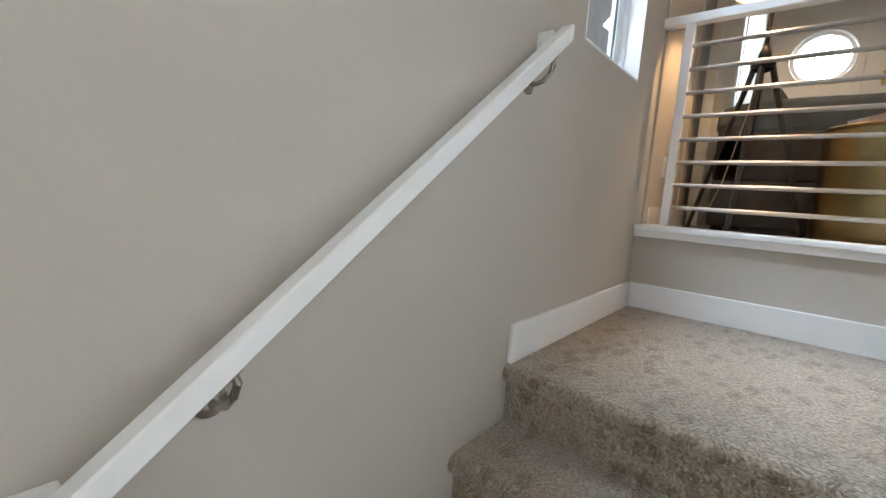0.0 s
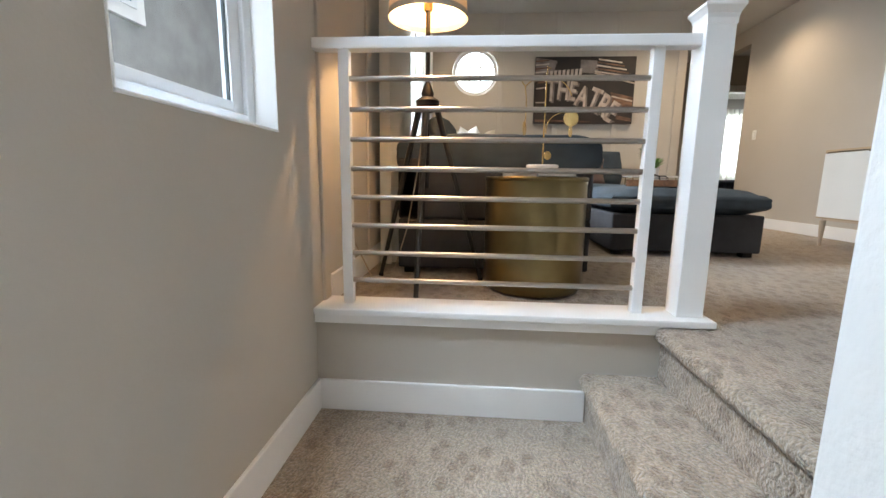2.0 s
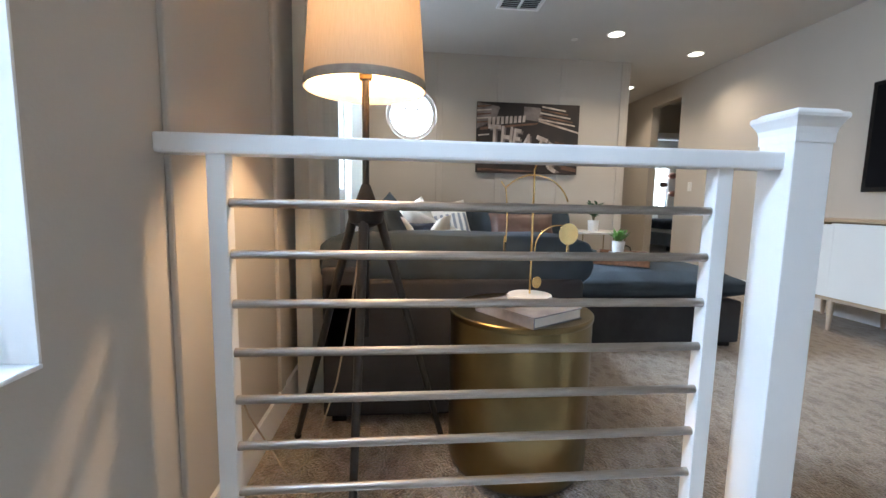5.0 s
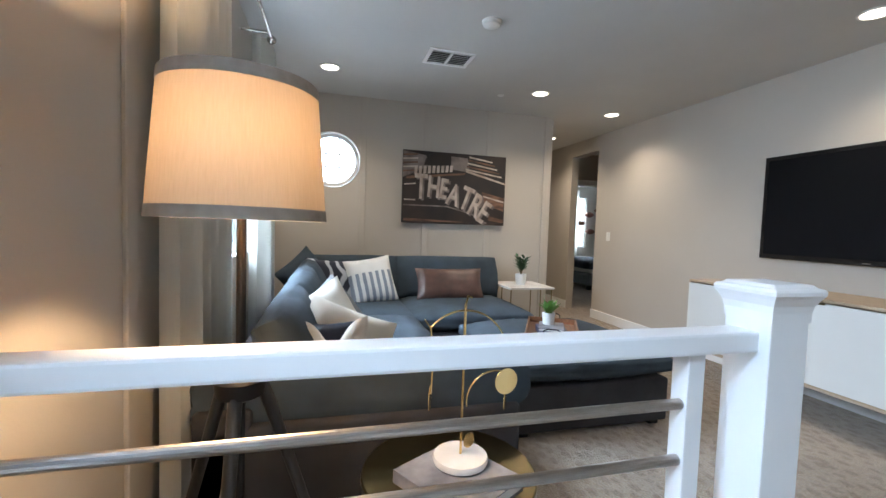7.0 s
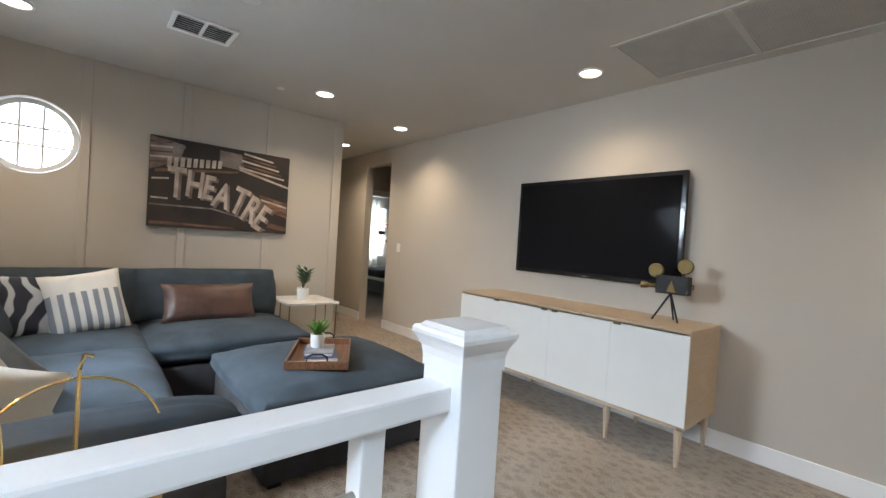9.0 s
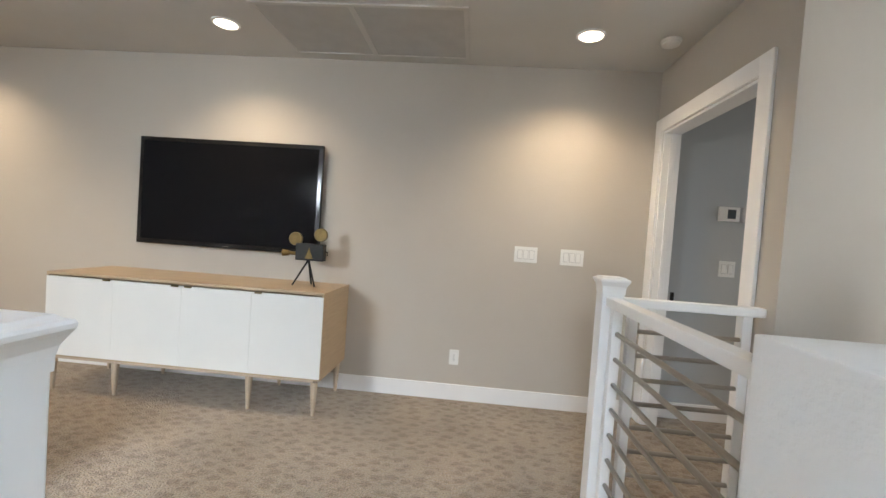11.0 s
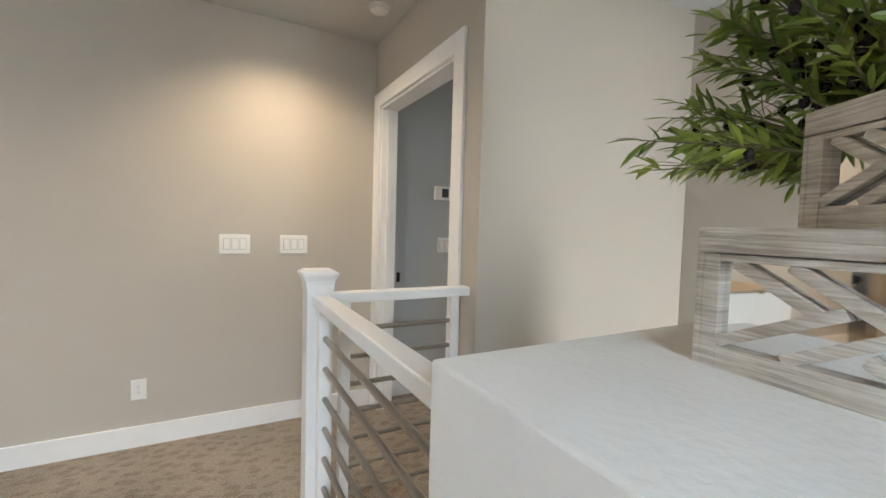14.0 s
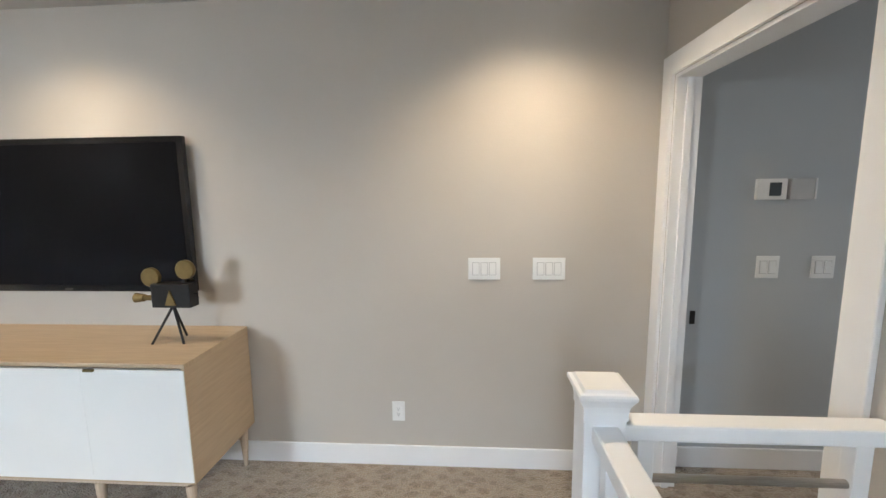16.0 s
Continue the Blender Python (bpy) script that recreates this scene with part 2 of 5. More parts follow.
def carpet_build(nt, b):
    tc = nt.nodes.new("ShaderNodeTexCoord")
    big = nt.nodes.new("ShaderNodeTexNoise")
    big.inputs["Scale"].default_value, big.inputs["Detail"].default_value = 1.6, 4
    vor = nt.nodes.new("ShaderNodeTexVoronoi")
    vor.inputs["Scale"].default_value = 16
    fine = nt.nodes.new("ShaderNodeTexNoise")
    fine.inputs["Scale"].default_value, fine.inputs["Detail"].default_value = 120, 3
    mp = nt.nodes.new("ShaderNodeMapping")
    mp.inputs["Scale"].default_value = (1.0, 0.62, 1.0)
    mp.inputs["Rotation"].default_value = (0, 0, 0.6)
    warp = nt.nodes.new("ShaderNodeTexNoise")
    warp.inputs["Scale"].default_value = 22
    va = nt.nodes.new("ShaderNodeMix")
    va.data_type = 'VECTOR'
    va.inputs[0].default_value = 0.035
    nt.links.new(tc.outputs["Object"], mp.inputs[0])
    nt.links.new(tc.outputs["Object"], warp.inputs["Vector"])
    nt.links.new(mp.outputs[0], va.inputs[4])
    nt.links.new(warp.outputs["Color"], va.inputs[5])
    nt.links.new(va.outputs[1], vor.inputs["Vector"])
    for n in (big, fine):
        nt.links.new(tc.outputs["Object"], n.inputs["Vector"])
    vor.inputs["Randomness"].default_value = 0.6
    mr = nt.nodes.new("ShaderNodeMapRange")
    mr.inputs[1].default_value, mr.inputs[2].default_value, mr.inputs[3].default_value, mr.inputs[4].default_value = 0.27, 0.42, 1.0, 0.0
    nt.links.new(vor.outputs["Distance"], mr.inputs[0])
    a = nt.nodes.new("ShaderNodeMix")
    a.data_type = 'RGBA'
    a.inputs[6].default_value, a.inputs[7].default_value = (0.41, 0.335, 0.26, 1), (0.305, 0.24, 0.18, 1)
    nt.links.new(mr.outputs[0], a.inputs[0])
    c = nt.nodes.new("ShaderNodeMix")
    c.data_type, c.blend_type = 'RGBA', 'MULTIPLY'
    c.inputs[0].default_value = 1.0
    fr = nt.nodes.new("ShaderNodeMapRange")
    fr.inputs[1].default_value, fr.inputs[2].default_value, fr.inputs[3].default_value, fr.inputs[4].default_value = 0.34, 0.66, 0.70, 1.16
    nt.links.new(fine.outputs["Fac"], fr.inputs[0])
    nt.links.new(a.outputs[2], c.inputs[6])
    nt.links.new(fr.outputs[0], c.inputs[7])
    d = nt.nodes.new("ShaderNodeMix")
    d.data_type, d.blend_type = 'RGBA', 'MULTIPLY'
    d.inputs[0].default_value = 1.0
    br = nt.nodes.new("ShaderNodeMapRange")
    br.inputs[1].default_value, br.inputs[2].default_value, br.inputs[3].default_value, br.inputs[4].default_value = 0.35, 0.65, 0.84, 1.08
    nt.links.new(big.outputs["Fac"], br.inputs[0])
    nt.links.new(c.outputs[2], d.inputs[6])
    nt.links.new(br.outputs[0], d.inputs[7])
    b.inputs["Roughness"].default_value = 1.0
    b.inputs["Specular IOR Level"].default_value = 0.1
    b.inputs["Sheen Weight"].default_value = 0.3
    # looped rows that wander and turn
    loops = nt.nodes.new("ShaderNodeTexWave")
    for key, value in (("Scale", 15.0), ("Distortion", 16.0), ("Detail", 3.0), ("Detail Scale", 1.6)):
        loops.inputs[key].default_value = value
    nt.links.new(tc.outputs["Object"], loops.inputs["Vector"])
    rows = nt.nodes.new("ShaderNodeMapRange")
    rows.inputs[3].default_value, rows.inputs[4].default_value = 0.88, 1.06
    nt.links.new(loops.outputs["Fac"], rows.inputs[0])
    e = nt.nodes.new("ShaderNodeMix")
    e.data_type, e.blend_type = 'RGBA', 'MULTIPLY'
    e.inputs[0].default_value = 1.0
    nt.links.new(d.outputs[2], e.inputs[6])
    nt.links.new(rows.outputs[0], e.inputs[7])
    nt.links.new(e.outputs[2], b.inputs["Base Color"])
    pile = nt.nodes.new("ShaderNodeMath")
    pile.operation = 'MULTIPLY_ADD'
    pile.inputs[1].default_value = 0.5
    nt.links.new(loops.outputs["Fac"], pile.inputs[0])
    nt.links.new(fine.outputs["Fac"], pile.inputs[2])
    bp = nt.nodes.new("ShaderNodeBump")
    bp.inputs["Strength"].default_value, bp.inputs["Distance"].default_value = 1.0, 0.009
    nt.links.new(pile.outputs[0], bp.inputs["Height"])
    bp2 = nt.nodes.new("ShaderNodeBump")
    bp2.inputs["Strength"].default_value, bp2.inputs["Distance"].default_value = 0.5, 0.004
    nt.links.new(mr.outputs[0], bp2.inputs["Height"])
    nt.links.new(bp.outputs[0], bp2.inputs["Normal"])
    nt.links.new(bp2.outputs[0], b.inputs["Normal"])


def stripe_build(axis, freq, light, dark, duty, upto=0.07):
    def build(nt, b):
        tc = nt.nodes.new("ShaderNodeTexCoord")
        sp = nt.nodes.new("ShaderNodeSeparateXYZ")
        nt.links.new(tc.outputs["Object"], sp.inputs[0])
        mu = nt.nodes.new("ShaderNodeMath")
        mu.operation = 'MULTIPLY'
        mu.inputs[1].default_value = freq
        nt.links.new(sp.outputs[axis], mu.inputs[0])
        fr = nt.nodes.new("ShaderNodeMath")
        fr.operation = 'FRACT'
        nt.links.new(mu.outputs[0], fr.inputs[0])
        gt = nt.nodes.new("ShaderNodeMath")
        gt.operation = 'GREATER_THAN'
        gt.inputs[1].default_value = duty
        nt.links.new(fr.outputs[0], gt.inputs[0])
        up = nt.nodes.new("ShaderNodeMath")
        up.operation = 'LESS_THAN'
        up.inputs[1].default_value = upto
        nt.links.new(sp.outputs[1], up.inputs[0])
        both = nt.nodes.new("ShaderNodeMath")
        both.operation = 'MULTIPLY'
        nt.links.new(gt.outputs[0], both.inputs[0])
        nt.links.new(up.outputs[0], both.inputs[1])
        mx = nt.nodes.new("ShaderNodeMix")
        mx.data_type = 'RGBA'
        mx.inputs[6].default_value, mx.inputs[7].default_value = (*light, 1), (*dark, 1)
        nt.links.new(both.outputs[0], mx.inputs[0])
        nt.links.new(mx.outputs[2], b.inputs["Base Color"])
        b.inputs["Roughness"].default_value = 0.9
    return build


def marbled_build(nt, b):
    tc = nt.nodes.new("ShaderNodeTexCoord")
    wv = nt.nodes.new("ShaderNodeTexWave")
    wv.inputs["Scale"].default_value, wv.inputs["Distortion"].default_value, wv.inputs["Detail"].default_value = 2.6, 9, 2
    nt.links.new(tc.outputs["Object"], wv.inputs["Vector"])
    rp = nt.nodes.new("ShaderNodeMapRange")
    rp.inputs[1].default_value, rp.inputs[2].default_value = 0.62, 0.8
    nt.links.new(wv.outputs["Fac"], rp.inputs[0])
    mx = nt.nodes.new("ShaderNodeMix")
    mx.data_type = 'RGBA'
    mx.inputs[6].default_value, mx.inputs[7].default_value = (0.02, 0.024, 0.04, 1), (0.42, 0.43, 0.45, 1)
    nt.links.new(rp.outputs[0], mx.inputs[0])
    nt.links.new(mx.outputs[2], b.inputs["Base Color"])
    b.inputs["Roughness"].default_value = 0.85


GREYWOOD = simple("whitewashed_wood", whitewash_build)
GLASS = simple("window_glass", glass_build)
MIRROR = simple("mirror", mirror_build)
GLOW = simple("bright_outdoors", glow_build)
SHADE = simple("linen_lampshade", cloth_build(0.023, (0.60, 0.43, 0.27, 1), (0.70, 0.52, 0.35, 1)))
CURTAIN = simple("white_curtain_cloth", cloth_build(0.5, (0.76, 0.75, 0.71, 1), (0.84, 0.83, 0.79, 1)))
CARPET = simple("patterned_loop_carpet", carpet_build)
STRIPE = simple("striped_cloth", stripe_build(0, 16.0, (0.72, 0.70, 0.66), (0.24, 0.26, 0.30), 0.5))
BANDED = simple("banded_linen", stripe_build(0, 22.0, (0.74, 0.70, 0.62), (0.27, 0.24, 0.21), 0.55, -0.11))
MARBLED = simple("marbled_navy_cloth", marbled_build)
SHADETRIM = mat("shade_trim_cloth", (0.30, 0.26, 0.22), 0.9, vary=0.08, scale=40)

# ---------------- builders


def part(name, bm, material, parent=None, label="", smooth=False):
    me = bpy.data.meshes.new(name)
    bmesh.ops.recalc_face_normals(bm, faces=bm.faces)
    bm.to_mesh(me)
    bm.free()
    if smooth:
        for p in me.polygons:
            p.use_smooth = True
        me.set_sharp_from_angle(angle=radians(42))
    me.materials.append(material)
    o = new(name, me)
    if parent:
        o.parent = parent
    if label:
        o["label"] = label
    return o


def thing(name, x=0, y=0, z=0, rz=0, label="", category="", group="", kind=""):
    o = new(name)
    o.matrix_basis = pose(x, y, z, 0, 0, rz)
    o.empty_display_size = 0.05
    return tagged(o, label, category, group, kind)


def setting(name, bm, material, label="", category=""):
    return tagged(part(name, bm, material), label, category or name.split("_")[0], kind="structure")


def bx(x0, x1, y0, y1, z0, z1, bev=0.0, seg=2, bm=None):
    """A box between two corners, its edges rounded by bev."""
    own = bmesh.new()
    vs = bmesh.ops.create_cube(own, size=1.0)["verts"]
    bmesh.ops.scale(own, vec=(abs(x1 - x0), abs(y1 - y0), abs(z1 - z0)), verts=vs)
    bmesh.ops.translate(own, vec=((x0 + x1) / 2, (y0 + y1) / 2, (z0 + z1) / 2), verts=vs)
    if bev:
        bmesh.ops.bevel(own, geom=list(own.edges), offset=bev, segments=seg, affect='EDGES', profile=0.6)
    if bm is None:
        return own
    tmp = bpy.data.meshes.new("tmp")
    own.to_mesh(tmp)
    own.free()
    bm.from_mesh(tmp)
    bpy.data.meshes.remove(tmp)
    return bm


def moved(bm, m):
    bmesh.ops.transform(bm, matrix=m, verts=bm.verts)
    return bm


def join(*bms):
    out = bmesh.new()
    for b in bms:
        tmp = bpy.data.meshes.new("tmp")
        b.to_mesh(tmp)
        b.free()
        out.from_mesh(tmp)
        bpy.data.meshes.remove(tmp)
    return out


def lathe(profile, seg=32, cx=0.0, cy=0.0):
    """A turned shape: (radius, height) pairs from bottom to top."""
    bm = bmesh.new()
    rings = []
    for r, z in profile:
        rings.append([bm.verts.new((cx + r * math.cos(2 * math.pi * i / seg), cy + r * math.sin(2 * math.pi * i / seg), z)) for i in range(seg)])
    for a, b in zip(rings, rings[1:]):
        for i in range(seg):
            bm.faces.new((a[i], a[(i + 1) % seg], b[(i + 1) % seg], b[i]))
    if profile[0][0] > 1e-4:
        bm.faces.new(rings[0])
    if profile[-1][0] > 1e-4:
        bm.faces.new(rings[-1])
    bmesh.ops.remove_doubles(bm, verts=bm.verts, dist=1e-6)
    return bm


def tube(points, r, seg=10, r1=None):
    """A round rod along a line of points, tapering from r to r1."""
    bm = bmesh.new()
    pts = [Vector(p) for p in points]
    rings = []
    ref = Vector((0.13, 0.27, 0.95)).normalized()
    for i, p in enumerate(pts):
        d = (pts[min(i + 1, len(pts) - 1)] - pts[max(i - 1, 0)]).normalized()
        if abs(d.dot(ref)) > 0.97:
            ref = Vector((0.95, 0.2, 0.13)).normalized()
        a = d.cross(ref).normalized()
        b = d.cross(a)
        rr = r if r1 is None else r + (r1 - r) * i / (len(pts) - 1)
        rings.append([bm.verts.new(p + rr * (math.cos(2 * math.pi * k / seg) * a + math.sin(2 * math.pi * k / seg) * b)) for k in range(seg)])
    for a, b in zip(rings, rings[1:]):
        for k in range(seg):
            bm.faces.new((a[k], a[(k + 1) % seg], b[(k + 1) % seg], b[k]))
    bm.faces.new(rings[0])
    bm.faces.new(rings[-1])
    return bm


def prism(outline, y0, y1):
    """An outline in x and z, drawn out along y."""
    bm = bmesh.new()
    a = [bm.verts.new((x, y0, z)) for x, z in outline]
    b = [bm.verts.new((x, y1, z)) for x, z in outline]
    n = len(a)
    bm.faces.new(a)
    bm.faces.new(b)
    for i in range(n):
        bm.faces.new((a[i], a[(i + 1) % n], b[(i + 1) % n], b[i]))
    return bm


def cushion(sx, sy, sz, puff=0.35, n=14, seed=0, sag=0.0):
    """A stuffed block, sx by sy by sz, full in the middle, soft at its seams, a little creased. It sits on z = 0."""
    bm = bmesh.new()
    vs = bmesh.ops.create_cube(bm, size=2.0)["verts"]
    bmesh.ops.subdivide_edges(bm, edges=list(bm.edges), cuts=n, use_grid_fill=True)
    for v in bm.verts:
        x, y, z = v.co
        px, py = max(0.0, 1 - abs(x) ** 3.2), max(0.0, 1 - abs(y) ** 3.2)
        full = (1 - puff) + puff * (px * py) ** 0.45
        rx, ry = 1 - 0.07 * abs(z) ** 4 - 0.03 * (1 - py), 1 - 0.07 * abs(z) ** 4 - 0.03 * (1 - px)
        c = noise.noise(Vector((x * 2.1 + seed * 7.3, y * 2.1, z * 1.3 + seed))) * 0.055 + noise.noise(Vector((x * 6 + seed, y * 3.5, z * 4))) * 0.034
        zz = z * full * (1 + c) - sag * px * py * (1 if z > 0 else 0)
        v.co = (x * rx * sx / 2 * (1 + c * 0.25), y * ry * sy / 2 * (1 + c * 0.25), (zz + 1) * sz / 2)
    return bm


def pillow(w, h, d, n=14, seed=0, chop=0.0):
    """A throw pillow standing in the xz plane... w wide (x), h high (y), d thick (z), pinched at the edges with pointed corners."""
    bm = bmesh.new()
    bmesh.ops.create_grid(bm, x_segments=n, y_segments=n, size=1.0)
    top = bm.verts[:]
    co = [v.co.copy() for v in top]
    bm.free()
    bm = bmesh.new()
    N = n + 1
    sides = []
    for s in (1, -1):
        grid = []
        for i in range(N):
            row = []
            for j in range(N):
                x, y = -1 + 2 * i / n, -1 + 2 * j / n
                t = ((1 - x * x) * (1 - y * y)) ** 0.36
                c = noise.noise(Vector((x * 2.5 + seed * 3.7, y * 2.5, s * 2.0))) * 0.16 + noise.noise(Vector((x * 6 + seed, y * 6, s))) * 0.06
                px = x * (1 - 0.065 * (1 - y * y))
                py = y * (1 - 0.065 * (1 - x * x))
                py -= chop * math.exp(-(x / 0.4) ** 2) * max(0.0, (y + 0.4) / 1.4)
                row.append(bm.verts.new((px * w / 2, py * h / 2, s * d / 2 * t * (1 + c))))
            grid.append(row)
        sides.append(grid)
        for i in range(n):
            for j in range(n):
                q = (grid[i][j], grid[i + 1][j], grid[i + 1][j + 1], grid[i][j + 1])
                bm.faces.new(q if s > 0 else q[::-1])
    bmesh.ops.remove_doubles(bm, verts=bm.verts, dist=1e-5)
    return bm


def wall_box(bm, x0, x1, y0, y1, z0, z1):
    return bx(x0, x1, y0, y1, z0, z1, 0, bm=bm)


# ---------------- the setting
XW, XT, YP, ZC, YD = -0.333, 3.965, 6.365, 2.635, 0.38
LAND, STEP = -0.405, -0.203

# west wall, with the stair window, the living room window and an added, unseen stairwell window cut through
bm = bmesh.new()
T0 = XW - 0.16
openings = [(-1.0, -0.3, 0.05, 1.5), (1.346, 1.962, 0.68, 2.33), (3.86, 5.0, 1.01, 2.22)]
ys = -1.23
for y0, y1, z0, z1 in openings:
    wall_box(bm, T0, XW, ys, y0, -3.0, ZC)
    wall_box(bm, T0, XW, y0, y1, -3.0, z0)
    wall_box(bm, T0, XW, y0, y1, z1, ZC)
    ys = y1
wall_box(bm, T0, XW, ys, YP, -3.0, ZC)
setting("wall_west", bm, WALL, "warm grey painted wall with stair and living room windows", "wall")

# picture wall with its round opening
bm = bmesh.new()
RX, RZ, RR, NS = 0.262, 1.935, 0.298, 48
for y in (YP, YP + 0.15):
    ring = [bm.verts.new((RX + RR * math.cos(2 * math.pi * k / NS), y, RZ + RR * math.sin(2 * math.pi * k / NS))) for k in range(NS)]
    outer = []
    for k in range(NS):
        a = 2 * math.pi * k / NS
        c, s = math.cos(a), math.sin(a)
        f = 0.45 / max(abs(c), abs(s))
        outer.append(bm.verts.new((RX + f * c, y, RZ + f * s)))
    for k in range(NS):
        bm.faces.new((ring[k], ring[(k + 1) % NS], outer[(k + 1) % NS], outer[k]))
    if y == YP:
        first = ring
    else:
        for k in range(NS):
            bm.faces.new((first[k], first[(k + 1) % NS], ring[(k + 1) % NS], ring[k]))
wall_box(bm, T0, RX - 0.45, YP, YP + 0.15, -0.3, ZC)
wall_box(bm, RX + 0.45, 2.893, YP, YP + 0.15, -0.3, ZC)
wall_box(bm, RX - 0.45, RX + 0.45, YP, YP + 0.15, -0.3, RZ - 0.45)
wall_box(bm, RX - 0.45, RX + 0.45, YP, YP + 0.15, RZ + 0.45, ZC)
setting("wall_north", bm, WALL, "warm grey board and batten wall with a round window", "wall")

# television wall with the opening to the bedroom lobby
bm = bmesh.new()
OY0, OY1, OZ = 6.935, 7.62, 2.42
wall_box(bm, XT, XT + 0.12, YD - 0.12, OY0, -0.3, ZC)
wall_box(bm, XT, XT + 0.12, OY1, 9.6, -0.3, ZC)
wall_box(bm, XT, XT + 0.12, OY0, OY1, OZ, ZC)
setting("wall_east", bm, WALL, "warm grey painted television wall", "wall")

# doorway wall and its return beside the stairwell
DX0, DX1, DZ, WE = 2.81, 3.86, 2.165, 2.572
bm = bmesh.new()
wall_box(bm, WE, DX0, YD - 0.12, YD, -3.0, ZC)
wall_box(bm, DX1, XT, YD - 0.12, YD, -0.3, ZC)
wall_box(bm, DX0, DX1, YD - 0.12, YD, DZ, ZC)
wall_box(bm, WE, WE + 0.12, -1.11, YD - 0.12, -3.0, ZC)
setting("wall_south", bm, WALL, "warm grey wall with a cased doorway beside the stairwell", "wall")
setting("wall_stairwell", bx(T0, WE + 0.12, -1.23, -1.11, -3.0, ZC), WALL, "warm grey wall at the back of the stairwell", "wall")

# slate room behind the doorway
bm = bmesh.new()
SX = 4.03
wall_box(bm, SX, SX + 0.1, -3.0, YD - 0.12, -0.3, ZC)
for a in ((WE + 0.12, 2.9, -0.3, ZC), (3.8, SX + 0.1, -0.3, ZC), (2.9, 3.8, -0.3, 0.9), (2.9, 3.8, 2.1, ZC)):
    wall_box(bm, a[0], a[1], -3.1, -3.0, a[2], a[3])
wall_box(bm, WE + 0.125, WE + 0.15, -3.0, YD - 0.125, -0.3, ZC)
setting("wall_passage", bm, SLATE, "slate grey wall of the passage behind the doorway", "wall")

# hall and bedroom beyond
bm = bmesh.new()
wall_box(bm, 2.773, 2.893, YP + 0.15, 9.6, -0.3, ZC)
wall_box(bm, 2.773, XT + 0.12, 9.6, 9.7, -0.3, ZC)
setting("wall_hall", bm, WALL, "warm grey wall of the hall", "wall")
bm = bmesh.new()
BY = 8.3
wall_box(bm, XT + 0.12, 4.22, BY, BY + 0.12, -0.3, ZC)
wall_box(bm, 5.05, 9.0, BY, BY + 0.12, -0.3, ZC)
wall_box(bm, 4.22, 5.05, BY, BY + 0.12, 2.08, ZC)
wall_box(bm, XT + 0.12, 5.4, 6.7, 6.82, -0.3, ZC)
wall_box(bm, 5.4, 5.52, 6.7, BY, -0.3, ZC)
setting("wall_lobby", bm, WALL, "warm grey wall with the bedroom doorway", "wall")
bm = bmesh.new()
wall_box(bm, 3.9, 6.1, 12.0, 12.12, -0.3, ZC)
wall_box(bm, 7.2, 9.0, 12.0, 12.12, -0.3, ZC)
wall_box(bm, 6.1, 7.2, 12.0, 12.12, -0.3, 0.8)
wall_box(bm, 6.1, 7.2, 12.0, 12.12, 2.2, ZC)
wall_box(bm, 3.78, 3.9, 9.7, 12.0, -0.3, ZC)
wall_box(bm, 9.0, 9.12, BY, 12.12, -0.3, ZC)
setting("wall_bedroom", bm, WALL, "grey bedroom wall with a window", "wall")

# floors and stairs
bm = bmesh.new()
wall_box(bm, 1.03, XT, 1.12, 2.215, -0.25, 0.0)
wall_box(bm, XW, XT, 2.365, YP, -0.25, 0.0)
wall_box(bm, 1.032, XT, 2.215, 2.365, -0.25, 0.0)
wall_box(bm, 2.6, XT, YD, 1.12, -0.25, 0.0)
wall_box(bm, 2.893, XT, YP, 9.6, -0.25, 0.0)
wall_box(bm, XT, 9.0, 6.82, 12.0, -0.25, 0.0)
wall_box(bm, WE, SX, -3.0, YD, -0.25, 0.0)
setting("floor", bm, CARPET, "taupe patterned loop carpet", "floor")


def rounded_tread(name, x0, x1, y0, y1, z, drop, label, axis):
    """A carpeted step with a rolled nosing along one edge."""
    r = 0.03
    out = [(0.03, -drop)] + [(-0.0 + r - r * math.sin(a), -r + r * math.cos(a) + 0.0) for a in [math.pi * (1 - k / 8) for k in range(9)]]
    run = (x1 - x0) if axis == "x" else (y1 - y0)
    out += [(run, 0.0), (run, -drop)]
    if axis == "x":
        b = prism(out, y0, y1)
        moved(b, Matrix.Translation((x0, 0, z)))
    else:
        b = prism(out, -x1, -x0)
        moved(b, Matrix.Translation((0, y0, z)) @ Matrix.Rotation(radians(90), 4, 'Z'))
    o = part(name, b, CARPET, smooth=True)
    return tagged(o, label, "stair", kind="structure")


rounded_tread("stair_step_top", 0.985, 1.03, 1.12, 2.21, 0.0, 0.25, "carpeted nosing of the upper floor", "x")
rounded_tread("stair_step_middle", 0.72, 1.02, 1.12, 2.213, STEP, 0.25, "carpeted step with a rolled nosing", "x")
rounded_tread("stair_landing", XW, 0.75, 1.0, 2.213, LAND, 0.25, "carpeted stair landing with a rolled nosing", "y")
for k in range(1, 9):
    rounded_tread("stair_step", XW, 0.70, 1.0 - 0.252 * k, 1.03 - 0.252 * (k - 1), LAND - 0.196 * k, 0.3, "carpeted stair step", "y")
setting("floor_lower", bx(XW, WE, -1.11, 2.2, -3.0, -2.9), CARPET, "carpet at the foot of the stairs", "floor")

# solid ledge between the stairs and the stairwell, with a slightly rounded edge
setting("wall_ledge", bx(0.705, 1.562, -0.25, 1.12, -2.9, 1.14, 0.006), LEDGE, "off-white textured half wall with a broad top", "half wall")

